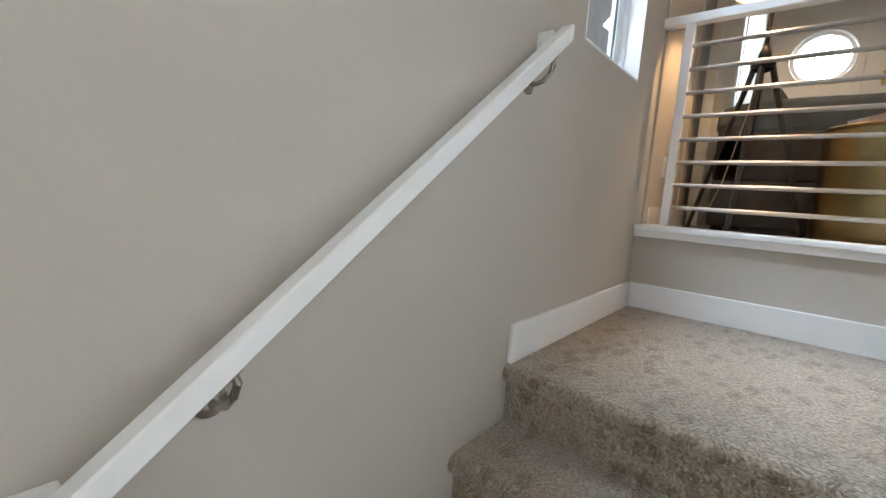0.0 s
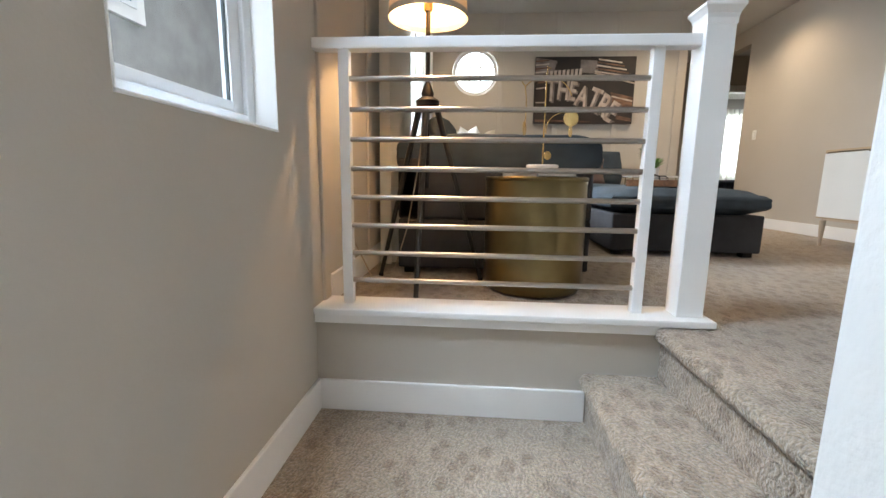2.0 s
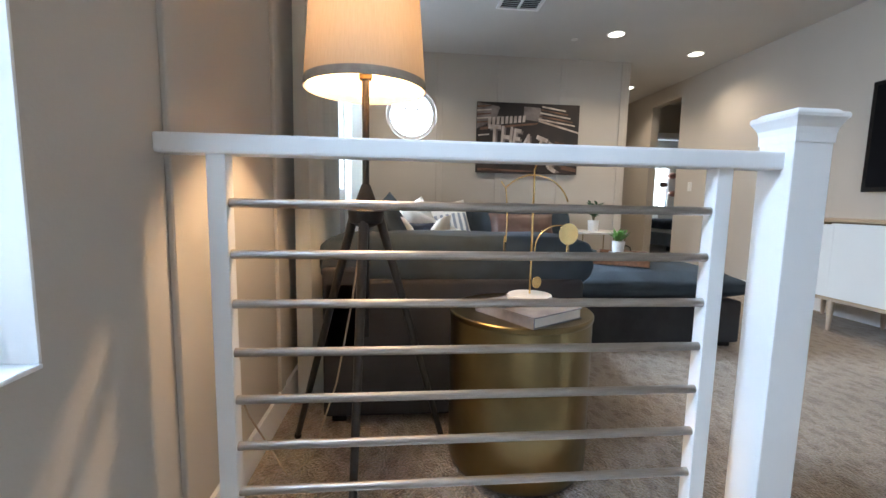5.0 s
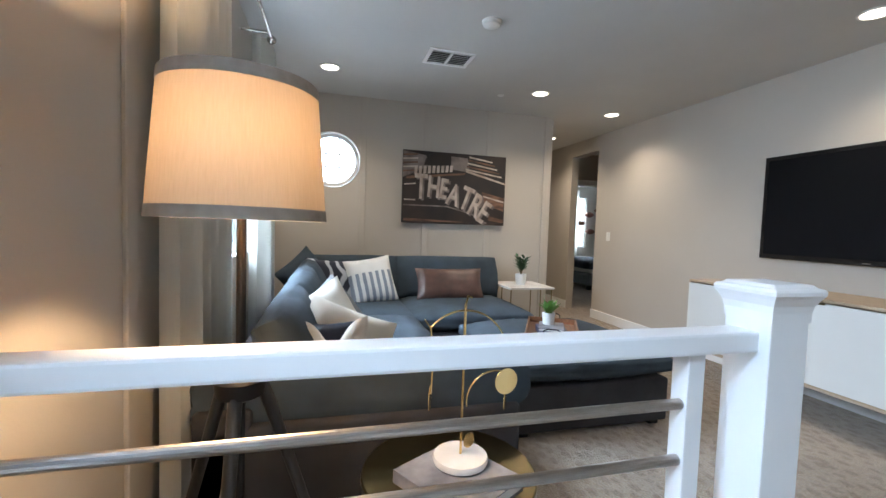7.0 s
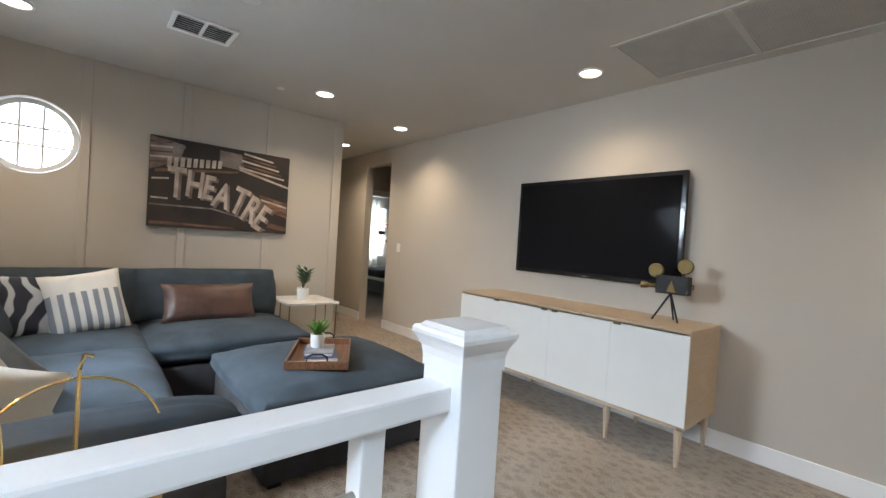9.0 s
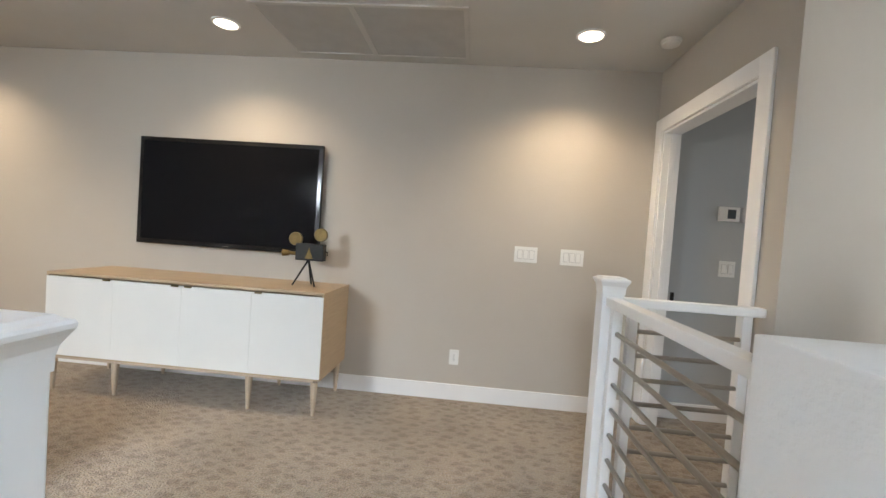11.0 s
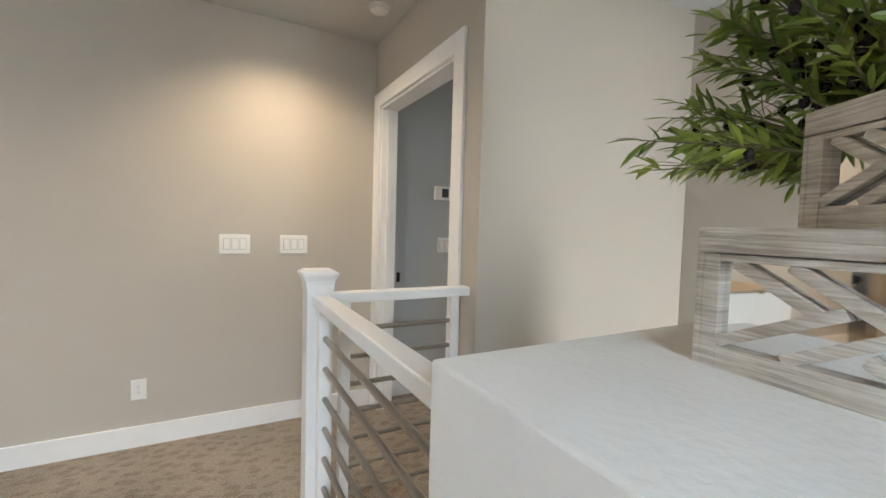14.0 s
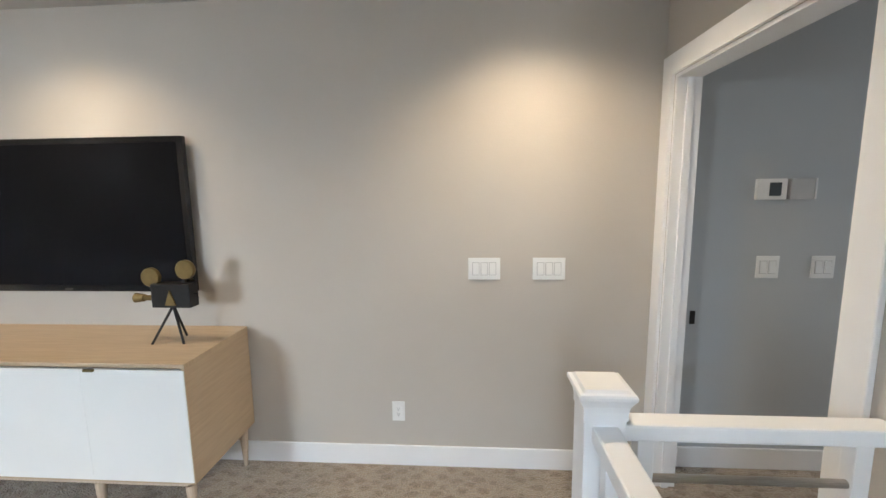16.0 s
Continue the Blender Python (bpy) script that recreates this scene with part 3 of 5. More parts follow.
# low wall under the railing
bm = bmesh.new()
wall_box(bm, XW, 1.03, 2.218, 2.36, -0.6, 0.0)
setting("wall_low", bm, WALL, "low grey wall under the railing", "wall")
setting("trim_cap", bx(XW, 1.2, 2.188, 2.385, 0.004, 0.032, 0.006), WHITE, "white cap board on the low wall", "trim")
setting("trim_apron", bx(XW, 1.03, 2.198, 2.218, -0.03, 0.004, 0.004), WHITE, "white moulding under the cap board", "trim")

# ceiling
setting("ceiling", bx(T0, 9.1, -3.1, 12.1, ZC, ZC + 0.15), CEIL, "off-white painted ceiling", "ceiling")

# baseboards


def baseboard(x0, y0, x1, y1, z=0.0, h=0.125, face=1):
    """A run along a wall; the board stands on the side that face gives."""
    t = 0.015
    if abs(x1 - x0) < 1e-6:
        b = bx(x0, x0 + face * t, y0, y1, z, z + h, 0.004, 2)
    else:
        b = bx(x0, x1, y0, y0 + face * t, z, z + h, 0.004, 2)
    return setting("baseboard", b, WHITE, "white painted baseboard", "baseboard")


baseboard(XT, 0.40, XT, OY0, face=-1)
baseboard(XT, OY1, XT, 9.58, face=-1)
baseboard(XW, 2.39, XW, YP, face=1)
baseboard(XW + 0.016, YP, 2.877, YP, face=-1)
baseboard(2.893, YP, 2.893, 9.6, face=1)
baseboard(XW, 1.02, XW, 2.215, z=LAND, h=0.13, face=1)
baseboard(XW + 0.016, 2.2178, 0.745, 2.2178, z=LAND, h=0.13, face=-1)
baseboard(SX, -2.9, SX, 0.25, face=-1)
baseboard(2.6, YD, 2.70, YD, face=1)
baseboard(XT + 0.13, BY, 4.12, BY, face=-1)
baseboard(3.9, 12.0, 9.0, 12.0, face=-1)

# battens
for x in (0.588, 1.30, 2.06, 2.815):
    setting("trim_batten", bx(x - 0.033, x + 0.033, YP - 0.014, YP + 0.001, 0.126, ZC, 0.003, 1), WALL, "grey batten on the board and batten wall", "trim")
for y in (2.335, 3.09, 5.36, 6.10):
    setting("trim_batten", bx(XW - 0.001, XW + 0.014, y - 0.033, y + 0.033, 0.126 if y > 2.4 else 0.03, ZC, 0.003, 1), WALL, "grey batten on the window wall", "trim")


def casing(name, x0, x1, ytop, z, w, t, y, jamb, label):
    """A cased opening in a wall that faces +y or -y: jambs, head and mitred boards."""
    d = thing(name, 0, 0, 0, 0, label, "doorway", kind="structure")
    part("casing", bx(x0 - w, x0, y, y + t, 0, z + w, 0.004), WHITE, d)
    part("casing", bx(x1, x1 + w, y, y + t, 0, z + w, 0.004), WHITE, d)
    part("casing", bx(x0, x1, y, y + t, z, z + w, 0.004), WHITE, d)
    part("jamb", bx(x0, x0 + 0.018, y - jamb, y, 0, z, 0.002), WHITE, d)
    part("jamb", bx(x1 - 0.018, x1, y - jamb, y, 0, z, 0.002), WHITE, d)
    part("head", bx(x0 + 0.018, x1 - 0.018, y - jamb, y, z - 0.018, z, 0.002), WHITE, d)
    part("stop", bx(x1 - 0.03, x1 - 0.018, y - 0.08, y - 0.045, 0, z - 0.018, 0.002), WHITE, d)
    part("stop", bx(x0 + 0.018, x0 + 0.03, y - 0.08, y - 0.045, 0, z - 0.018, 0.002), WHITE, d)
    return d


d1 = casing("door_1", DX0, DX1, 0, DZ, 0.098, 0.018, YD, 0.12, "white cased doorway with no leaf in view")
part("strike_plate", bx(DX1 - 0.036, DX1 - 0.028, 0.225, 0.25, 0.93, 1.0, 0.002), BLACK, d1, "dark metal strike plate")
d2 = casing("door_2", 4.22, 5.05, 0, 2.08, 0.09, -0.018, BY, -0.12, "white cased bedroom doorway")

# ---------------- windows


def window_x(name, y0, y1, z0, z1, x, label, mid=True, stile=0.032):
    """A vinyl window deep in the west wall: outer frame, sash, glass and sill."""
    w = thing(name, 0, 0, 0, 0, label, "window", kind="structure")
    f = 0.045
    for a in ((y0, y0 + f, z0, z1), (y1 - f, y1, z0, z1), (y0 + f, y1 - f, z0, z0 + f), (y0 + f, y1 - f, z1 - f, z1)):
        part("window_frame", bx(x - 0.06, x, *a, 0.004), VINYL, w)
    s, q = f + 0.032, f + stile
    for a in ((y0 + f, y0 + q, z0 + f, z1 - f), (y1 - q, y1 - f, z0 + f, z1 - f), (y0 + q, y1 - q, z0 + f, z0 + s), (y0 + q, y1 - q, z1 - s, z1 - f)):
        part("sash", bx(x - 0.045, x - 0.014, *a, 0.003), VINYL, w)
    for a in ((y0 + q, y0 + q + 0.006, z0 + s, z1 - s), (y1 - q - 0.006, y1 - q, z0 + s, z1 - s)):
        part("gasket", bx(x - 0.029, x - 0.02, *a, 0.001), DARKPLASTIC, w, "dark glazing gasket")
    if mid:
        m = (z0 + z1) / 2
        part("sash", bx(x - 0.045, x - 0.014, y0 + q, y1 - q, m - 0.018, m + 0.018, 0.003), VINYL, w)
    g = part("pane", bx(x - 0.034, x - 0.03, y0 + q, y1 - q, z0 + s, z1 - s), GLASS, w)
    g.visible_shadow = False
    part("window_sill", bx(x, XW + 0.004, y0 + 0.001, y1 - 0.001, z0, z0 + 0.008, 0.003), WHITE, w)
    part("window_return", bx(x, XW + 0.002, y1 - 0.006, y1 - 0.0005, z0 + 0.008, z1, 0.001), WHITE, w)
    part("window_return", bx(x, XW + 0.002, y0 + 0.0005, y0 + 0.006, z0 + 0.008, z1, 0.001), WHITE, w)
    return w


window_x("window_1", 1.346, 1.962, 0.68, 2.33, XW - 0.07, "white vinyl stair window with a neighbouring wall outside", False, 0.058)
window_x("window_2", 3.86, 5.0, 1.01, 2.22, XW - 0.07, "white vinyl living room window between curtains")
# unseen window, added as the way in for the stairwell fill lamp
window_x("added_window_3", -1.0, -0.3, 0.05, 1.5, XW - 0.07, "unseen white vinyl window added over the stairs to let in fill light", False)

rw = thing("window_4", RX, YP + 0.06, RZ, 0, "round white window with muntin bars, glaring with daylight", "window", kind="structure")
bm = bmesh.new()
for r0, r1, y in ((0.288, 0.25, 0.0),):
    rings = [[bm.verts.new((r * math.cos(2 * math.pi * k / 48), yy, r * math.sin(2 * math.pi * k / 48))) for k in range(48)] for r, yy in ((r0, -0.02), (r1, -0.02), (r1, 0.03), (r0, 0.03))]
    for a, b in zip(rings, rings[1:] + rings[:1]):
        for k in range(48):
            bm.faces.new((a[k], a[(k + 1) % 48], b[(k + 1) % 48], b[k]))
part("window_frame", bm, VINYL, rw)
for o in (-0.07, 0.07):
    part("muntin", bx(o - 0.008, o + 0.008, 0.0, 0.012, -0.24, 0.24), VINYL, rw)
    part("muntin", bx(-0.24, 0.24, 0.002, 0.010, o - 0.008, o + 0.008), VINYL, rw)
g = part("pane", moved(lathe([(0.25, 0.0), (0.25, 0.004)], 48), Matrix.Translation((0, 0.014, 0)) @ Matrix.Rotation(radians(-90), 4, 'X')), GLASS, rw)
g.visible_shadow = False

bw = thing("window_5", 0, 0, 0, 0, "bright bedroom window behind a curtain", "window", kind="structure")
for a in ((6.1, 6.15, 0.8, 2.2), (7.15, 7.2, 0.8, 2.2), (6.15, 7.15, 0.8, 0.85), (6.15, 7.15, 2.15, 2.2)):
    part("window_frame", bx(a[0], a[1], 12.03, 12.09, a[2], a[3], 0.003), VINYL, bw)
g = part("pane", bx(6.15, 7.15, 12.055, 12.06, 0.85, 2.15), GLASS, bw)
g.visible_shadow = False

# neighbouring house outside the stair window, and the ground
nb = thing("neighbour_house", -3.2, 0, 0, 0, "grey stucco neighbouring house with a white-trimmed window", "house", kind="structure")
part("wall", bx(-0.3, 0.0, -8, 14, -3.0, 5.6), STUCCO, nb)
nw = part("window", bx(0.0, 0.05, 3.75, 5.05, 2.07, 3.5, 0.006), WHITE, nb, "white window surround")
part("window_frame", bx(0.05, 0.07, 3.87, 4.93, 2.19, 3.38, 0.006), VINYL, nw)
part("pane", bx(0.065, 0.075, 3.95, 4.85, 2.24, 3.3), TEAL, nw, "teal reflecting pane")
part("roof", bx(-3.0, 0.5, -8.3, 14.3, 5.6, 5.8), WHITE, nb)
setting("ground", bx(-600, 600, -600, 600, -3.2, -3.05), GROUND, "gravel ground outside the house", "ground")

# ---------------- railings and handrail


def post_bm(h):
    return bx(-0.049, 0.049, -0.049, 0.049, 0, h, 0.003)


def newel(x, y, z0, h, label):
    p = thing("newel_post", x, y, z0, 0, label, "newel post", "newel posts")
    part("shaft", post_bm(h), WHITE, p)
    bm = bmesh.new()
    prof = [(0.051, h - 0.016), (0.0515, h + 0.004), (0.054, h + 0.018), (0.061, h + 0.032), (0.066, h + 0.040), (0.0665, h + 0.047), (0.064, h + 0.052), (0.056, h + 0.054), (0.050, h + 0.060)]
    rings = [[bm.verts.new((sx * r, sy * r, z)) for sx, sy in ((-1, -1), (1, -1), (1, 1), (-1, 1))] for r, z in prof]
    for a, b in zip(rings, rings[1:]):
        for k in range(4):
            bm.faces.new((a[k], a[(k + 1) % 4], b[(k + 1) % 4], b[k]))
    bm.faces.new(rings[0])
    bm.faces.new(rings[-1])
    part("cap", bm, WHITE, p, "moulded white cap")
    return p


newel(1.124, 2.288, 0.032, 1.064, "square white newel post with a moulded cap at the stair top")
newel(2.665, 1.052, 0.0, 1.10, "square white newel post with a moulded cap beside the stairwell")


def railing(length, base, top, bars, ends, label):
    """A railing along x from 0: flat top rail, two square balusters and round steel bars."""
    r = thing("railing", label=label, category="railing", group="stair railings")
    part("top_rail", bx(0, length, -0.031, 0.031, top - 0.042, top, 0.006), WHITE, r)
    for x in ends:
        part("baluster", bx(x - 0.02, x + 0.02, -0.02, 0.02, base, top - 0.041, 0.003), WHITE, r)
    for z in bars:
        part("bar", tube([(ends[0] + 0.012, -0.004, z), (ends[1] - 0.012, -0.004, z)], 0.0105, 14), STEEL, r, "brushed steel bar")
    return r


BARS = [0.130 + 0.1123 * k for k in range(8)]
ra = railing(1.412, 0.03, 1.06, BARS, (0.118, 1.272), "white railing with brushed steel bars on the low wall")
ra.matrix_basis = pose(XW, 2.292, 0)
rb = railing(1.061, 0.03, 1.068, BARS, (0.06, 1.0), "white railing with steel bars along the stairwell")
rb.matrix_basis = pose(1.562, 1.052, 0)
rc = railing(0.627, 0.03, 1.068, BARS, (0.06, 0.555), "short white railing with steel bars beside the doorway")
rc.matrix_basis = pose(2.655, 1.008, 0, 0, 0, -90)
setting("trim_stairwell", bx(1.562, 2.72, 0.95, 1.13, 0.004, 0.03, 0.006), WHITE, "white cap board along the stairwell", "trim")
setting("trim_stairwell_end", bx(2.60, 2.72, 0.40, 0.95, 0.004, 0.03, 0.006), WHITE, "white cap board beside the doorway", "trim")

hr = thing("handrail", label="white wooden handrail on steel wall brackets", category="handrail")
HY0, HZ0, HY1, HZ1 = -0.095, -0.281, 1.072, 0.622
HX = XW + 0.068


def rail_section(y, z):
    return [Vector((HX + a, y, z + b)) for a, b in ((-0.016, -0.049), (0.016, -0.049), (0.02, -0.045), (0.02, -0.005), (0.016, 0.0), (-0.016, 0.0), (-0.02, -0.005), (-0.02, -0.045))]


bm = bmesh.new()
a, b = [[bm.verts.new(v) for v in rail_section(y, z)] for y, z in ((HY0, HZ0), (HY1, HZ1))]
for k in range(8):
    bm.faces.new((a[k], a[(k + 1) % 8], b[(k + 1) % 8], b[k]))
bm.faces.new(a)
bm.faces.new(b)
part("rail", bm, WHITE, hr)
for y, z in ((HY0 + 0.028, HZ0 + 0.022), (HY1 - 0.028, HZ1 - 0.022)):
    part("return", moved(bx(XW + 0.001, HX - 0.02, -0.026, 0.026, -0.05, -0.002, 0.004), Matrix.Translation((0, y, z))), WHITE, hr)
for y in (0.115, 0.975):
    z = HZ0 + (HZ1 - HZ0) * (y - HY0) / (HY1 - HY0) - 0.05
    up = (HZ1 - HZ0) / (HY1 - HY0)
    ry, rz_ = y + 0.016, z - 0.052
    loop = [(HX, y + 0.022, z + 0.022 * up), (HX + 0.001, y + 0.03, z - 0.004), (HX - 0.006, y + 0.027, z - 0.026), (HX - 0.02, y + 0.022, z - 0.044), (HX - 0.04, ry + 0.003, rz_), (XW + 0.008, ry, rz_)]
    bk = part("bracket", tube(loop, 0.0068, 12), NICKEL, hr, "curved satin nickel bracket", True)
    part("rosette", moved(lathe([(0.027, 0), (0.0265, 0.005), (0.022, 0.006), (0.018, 0.011), (0.008, 0.014)], 28), Matrix.Translation((XW, ry, rz_)) @ Matrix.Rotation(radians(90), 4, 'Y')), NICKEL, bk, "", True)
    saddle = moved(bx(-0.013, 0.013, -0.025, 0.025, -0.004, 0.002, 0.0015), Matrix.Translation((HX, y + 0.01, z + 0.01 * up)) @ Matrix.Rotation(math.atan(up), 4, 'X'))
    part("saddle", saddle, NICKEL, bk)

# ---------------- wall plates, vents, detectors


def plate(name, y, z, w, h, gangs, x, label, cat, outlet=False):
    """A switch or socket plate on a wall that faces -x."""
    p = thing(name, x, y, z, 0, label, cat)
    part("plate", bx(-0.007, 0, -w / 2, w / 2, -h / 2, h / 2, 0.003), PLASTIC, p)
    for g in range(gangs):
        gy = (g - (gangs - 1) / 2) * 0.046
        if outlet:
            part("socket_insert", bx(-0.010, -0.006, gy - 0.017, gy + 0.017, -0.034, 0.034, 0.002), PLASTIC, p)
            for dz in (-0.017, 0.017):
                for dy in (-0.006, 0.006):
                    part("slot", bx(-0.0107, -0.0098, gy + dy - 0.001, gy + dy + 0.001, dz - 0.001, dz + 0.007), DARKPLASTIC, p)
                part("slot", bx(-0.0107, -0.0098, gy - 0.002, gy + 0.002, dz - 0.010, dz - 0.006), DARKPLASTIC, p)
        else:
            # no gap is cut: a grey sheet carries the shade round the rocker
            part("rocker_gap_shade", bx(-0.0078, -0.006, gy - 0.0195, gy + 0.0195, -0.036, 0.036), GRILLE, p, "thin grey border coloured as the shade round the rocker")
            part("rocker", moved(bx(-0.004, 0.003, -0.0165, 0.0165, -0.033, 0.033, 0.002), Matrix.Translation((-0.008, gy, 0)) @ Matrix.Rotation(radians(4), 4, 'Y')), PLASTIC, p)
    return p


plate("light_switch", 1.295, 1.193, 0.176, 0.122, 3, XT, "white three-gang rocker switch on the wall", "switch")
plate("light_switch", 0.942, 1.193, 0.176, 0.122, 3, XT, "white three-gang rocker switch near the doorway", "switch")
plate("wall_socket", 1.796, 0.34, 0.075, 0.12, 1, XT, "white duplex socket on the wall", "socket", True)
plate("light_switch", 6.628, 1.19, 0.075, 0.12, 1, XT, "white single switch near the hall opening", "switch")
plate("light_switch", -0.24, 1.19, 0.118, 0.122, 2, SX, "white switch plate on the slate wall", "switch")
plate("light_switch", -0.525, 1.19, 0.118, 0.122, 2, SX, "white switch plate further along the slate wall", "switch")
th = thing("thermostat", SX, -0.215, 1.61, 0, "white thermostat with a dark display on the slate wall", "thermostat")
part("body", bx(-0.025, 0, -0.075, 0.075, -0.055, 0.055, 0.006), PLASTIC, th)
part("display", bx(-0.027, -0.0245, -0.045, 0.015, -0.035, 0.035, 0.002), DARKPLASTIC, th, "dark grey display")
cb = thing("control_box", SX, -0.365, 1.61, 0, "grey control box with a bright edge beside the thermostat", "control box")
part("body", bx(-0.03, 0, -0.06, 0.06, -0.055, 0.055, 0.004), GRILLE, cb)
part("edge", bx(-0.032, 0, -0.068, -0.06, -0.055, 0.055, 0.001), PLASTIC, cb)
lp = plate("wall_socket", 0, 0, 0.075, 0.12, 1, 0, "white duplex socket low on the window wall", "socket", True)
lp.matrix_basis = pose(XW, 2.62, 0.36, 0, 0, 180)


def downlight(x, y):
    d = thing("recessed_downlight", x, y, ZC, 0, "white recessed downlight, switched on, in the ceiling", "downlight", "ceiling downlights")
    part("trim_ring", lathe([(0.092, 0.0), (0.09, -0.006), (0.076, -0.009), (0.074, -0.003), (0.072, 0.0)], 32), WHITE, d, "", True)
    part("lens", lathe([(0.0, -0.0035), (0.073, -0.0035), (0.073, -0.002), (0.0, -0.002)], 32), LENS, d, "glowing warm lens")
    return d


for dx, dy in DOWNLIGHTS:
    downlight(dx, dy)

vt = thing("ceiling_vent", 1.165, 5.03, ZC, 0, "white ceiling air vent, the shade behind its louvres coloured near-black", "vent")
for a in ((-0.19, 0.19, -0.15, -0.12), (-0.19, 0.19, 0.12, 0.15), (-0.19, -0.16, -0.12, 0.12), (0.16, 0.19, -0.12, 0.12), (-0.012, 0.012, -0.12, 0.12)):
    part("frame", bx(a[0], a[1], a[2], a[3], -0.012, 0, 0.003), WHITE, vt)
# flat near-black sheet in place of the shaded duct behind the slats
part("backing", bx(-0.16, 0.16, -0.12, 0.12, -0.002, 0), NEARBLACK, vt)
for side in (-0.086, 0.086):
    for k in range(7):
        y = -0.102 + k * 0.034
        part("slat", moved(bx(-0.072, 0.072, -0.011, 0.011, -0.001, 0.001), Matrix.Translation((side, y, -0.008)) @ Matrix.Rotation(radians(34), 4, 'X')), WHITE, vt)

for x, y, r, n in ((1.273, 4.348, 0.065, "round white smoke alarm on the ceiling"), (3.466, 0.545, 0.062, "round white smoke alarm near the doorway"), (1.94, 5.77, 0.035, "small white sprinkler cover on the ceiling")):
    s = thing("smoke_alarm" if r > 0.05 else "sprinkler_cover", x, y, ZC, 0, n, "alarm" if r > 0.05 else "sprinkler")
    if r > 0.05:
        part("base", lathe([(r, 0), (r, -0.012), (r * 0.97, -0.014)], 28), PLASTIC, s, "", True)
        part("dome", lathe([(r * 0.9, -0.013), (r * 0.86, -0.03), (r * 0.6, -0.036), (0.0, -0.037)], 28), PLASTIC, s, "", True)
    else:
        part("disc", lathe([(r, 0), (r, -0.004), (r * 0.9, -0.007), (0.0, -0.007)], 28), PLASTIC, s, "", True)

rg = thing("return_air_grille", 3.5, 2.505, ZC, 0, "double return air grille in a white ceiling frame", "vent")
for a in ((-0.36, 0.36, -0.675, -0.645), (-0.36, 0.36, 0.645, 0.675), (-0.36, -0.33, -0.645, 0.645), (0.33, 0.36, -0.645, 0.645), (-0.33, 0.33, 0.015, 0.055)):
    part("frame", bx(*a, -0.01, 0, 0.002), CEIL, rg)
part("backing", bx(-0.33, 0.33, -0.645, 0.645, -0.002, 0), GRILLE, rg)
for k in range(86):
    y = -0.64 + k * 0.015
    if 0.008 < y < 0.062:
        continue
    part("slat", bx(-0.33, 0.33, y - 0.006, y + 0.006, -0.0035, -0.002), GRILLE, rg)

# ---------------- television and sideboard
tv = thing("television", XT, 3.696, 1.503, 0, "large flat black television mounted on the wall, switched off", "television")
W2, H2 = 0.765, 0.434
part("back", bx(-0.04, -0.001, -0.5, 0.5, -0.3, 0.3, 0.01), BLACK, tv)
part("housing", bx(-0.065, -0.03, -W2, W2, -H2, H2, 0.006), GLOSSBLACK, tv)
part("screen", bx(-0.0675, -0.064, -W2 + 0.035, W2 - 0.035, -H2 + 0.04, H2 - 0.035), SCREEN, tv, "dark glossy screen")
part("badge", bx(-0.0662, -0.0645, -0.025, 0.025, -H2 + 0.012, -H2 + 0.02), NICKEL, tv)

sb = thing("sideboard", 3.408, 3.688, 0, 0, "long oak sideboard with white doors and tapered legs", "sideboard")
L = 1.012
part("top", bx(0.0, 0.548, -L, L, 0.832, 0.852, 0.002), OAKTOP, sb, "light oak top")
part("bottom", bx(0.0, 0.548, -L, L, 0.25, 0.268, 0.002), OAK, sb)
part("side_panel", bx(0.0, 0.548, -L, -L + 0.018, 0.268, 0.832, 0.002), OAK, sb)
part("side_panel", bx(0.0, 0.548, L - 0.018, L, 0.268, 0.832, 0.002), OAK, sb)
part("back_panel", bx(0.53, 0.547, -L + 0.018, L - 0.018, 0.268, 0.832), OAK, sb)
for k in range(4):
    y0 = -L + 0.004 + k * 0.504
    d = part("door", bx(-0.004, 0.016, y0 + 0.0006, y0 + 0.5034, 0.262, 0.822, 0.001), LACQUER, sb, "white lacquered door")
    hy = y0 + (0.455 if k < 2 else 0.047)
    part("handle", bx(-0.016, -0.002, hy - 0.024, hy + 0.024, 0.814, 0.826, 0.002), BRASS, d, "small brass tab pull")
part("rail", bx(0.01, 0.03, -L + 0.05, L - 0.05, 0.232, 0.25, 0.002), LEGWOOD, sb)
part("rail", bx(0.5, 0.52, -L + 0.05, L - 0.05, 0.232, 0.25, 0.002), LEGWOOD, sb)
for x in (0.03, 0.5):
    for y in (-0.965, -0.5, 0.49, 0.965):
        part("leg", lathe([(0.011, 0.0), (0.013, 0.02), (0.024, 0.20), (0.025, 0.232)], 16, x, y), LEGWOOD, sb, "", True)

mc = thing("movie_camera_ornament", 3.70, 2.92, 0.852, 0, "black and gold vintage movie camera ornament on a tripod", "ornament")
part("body", bx(-0.035, 0.035, -0.12, 0.09, 0.19, 0.315, 0.006), BLACK, mc)
part("lens", moved(lathe([(0.014, 0), (0.014, 0.06), (0.019, 0.062), (0.026, 0.11), (0.02, 0.112)], 20), Matrix.Translation((0, 0.09, 0.235)) @ Matrix.Rotation(radians(-90), 4, 'X')), DARKBRASS, mc, "brass lens tube", True)
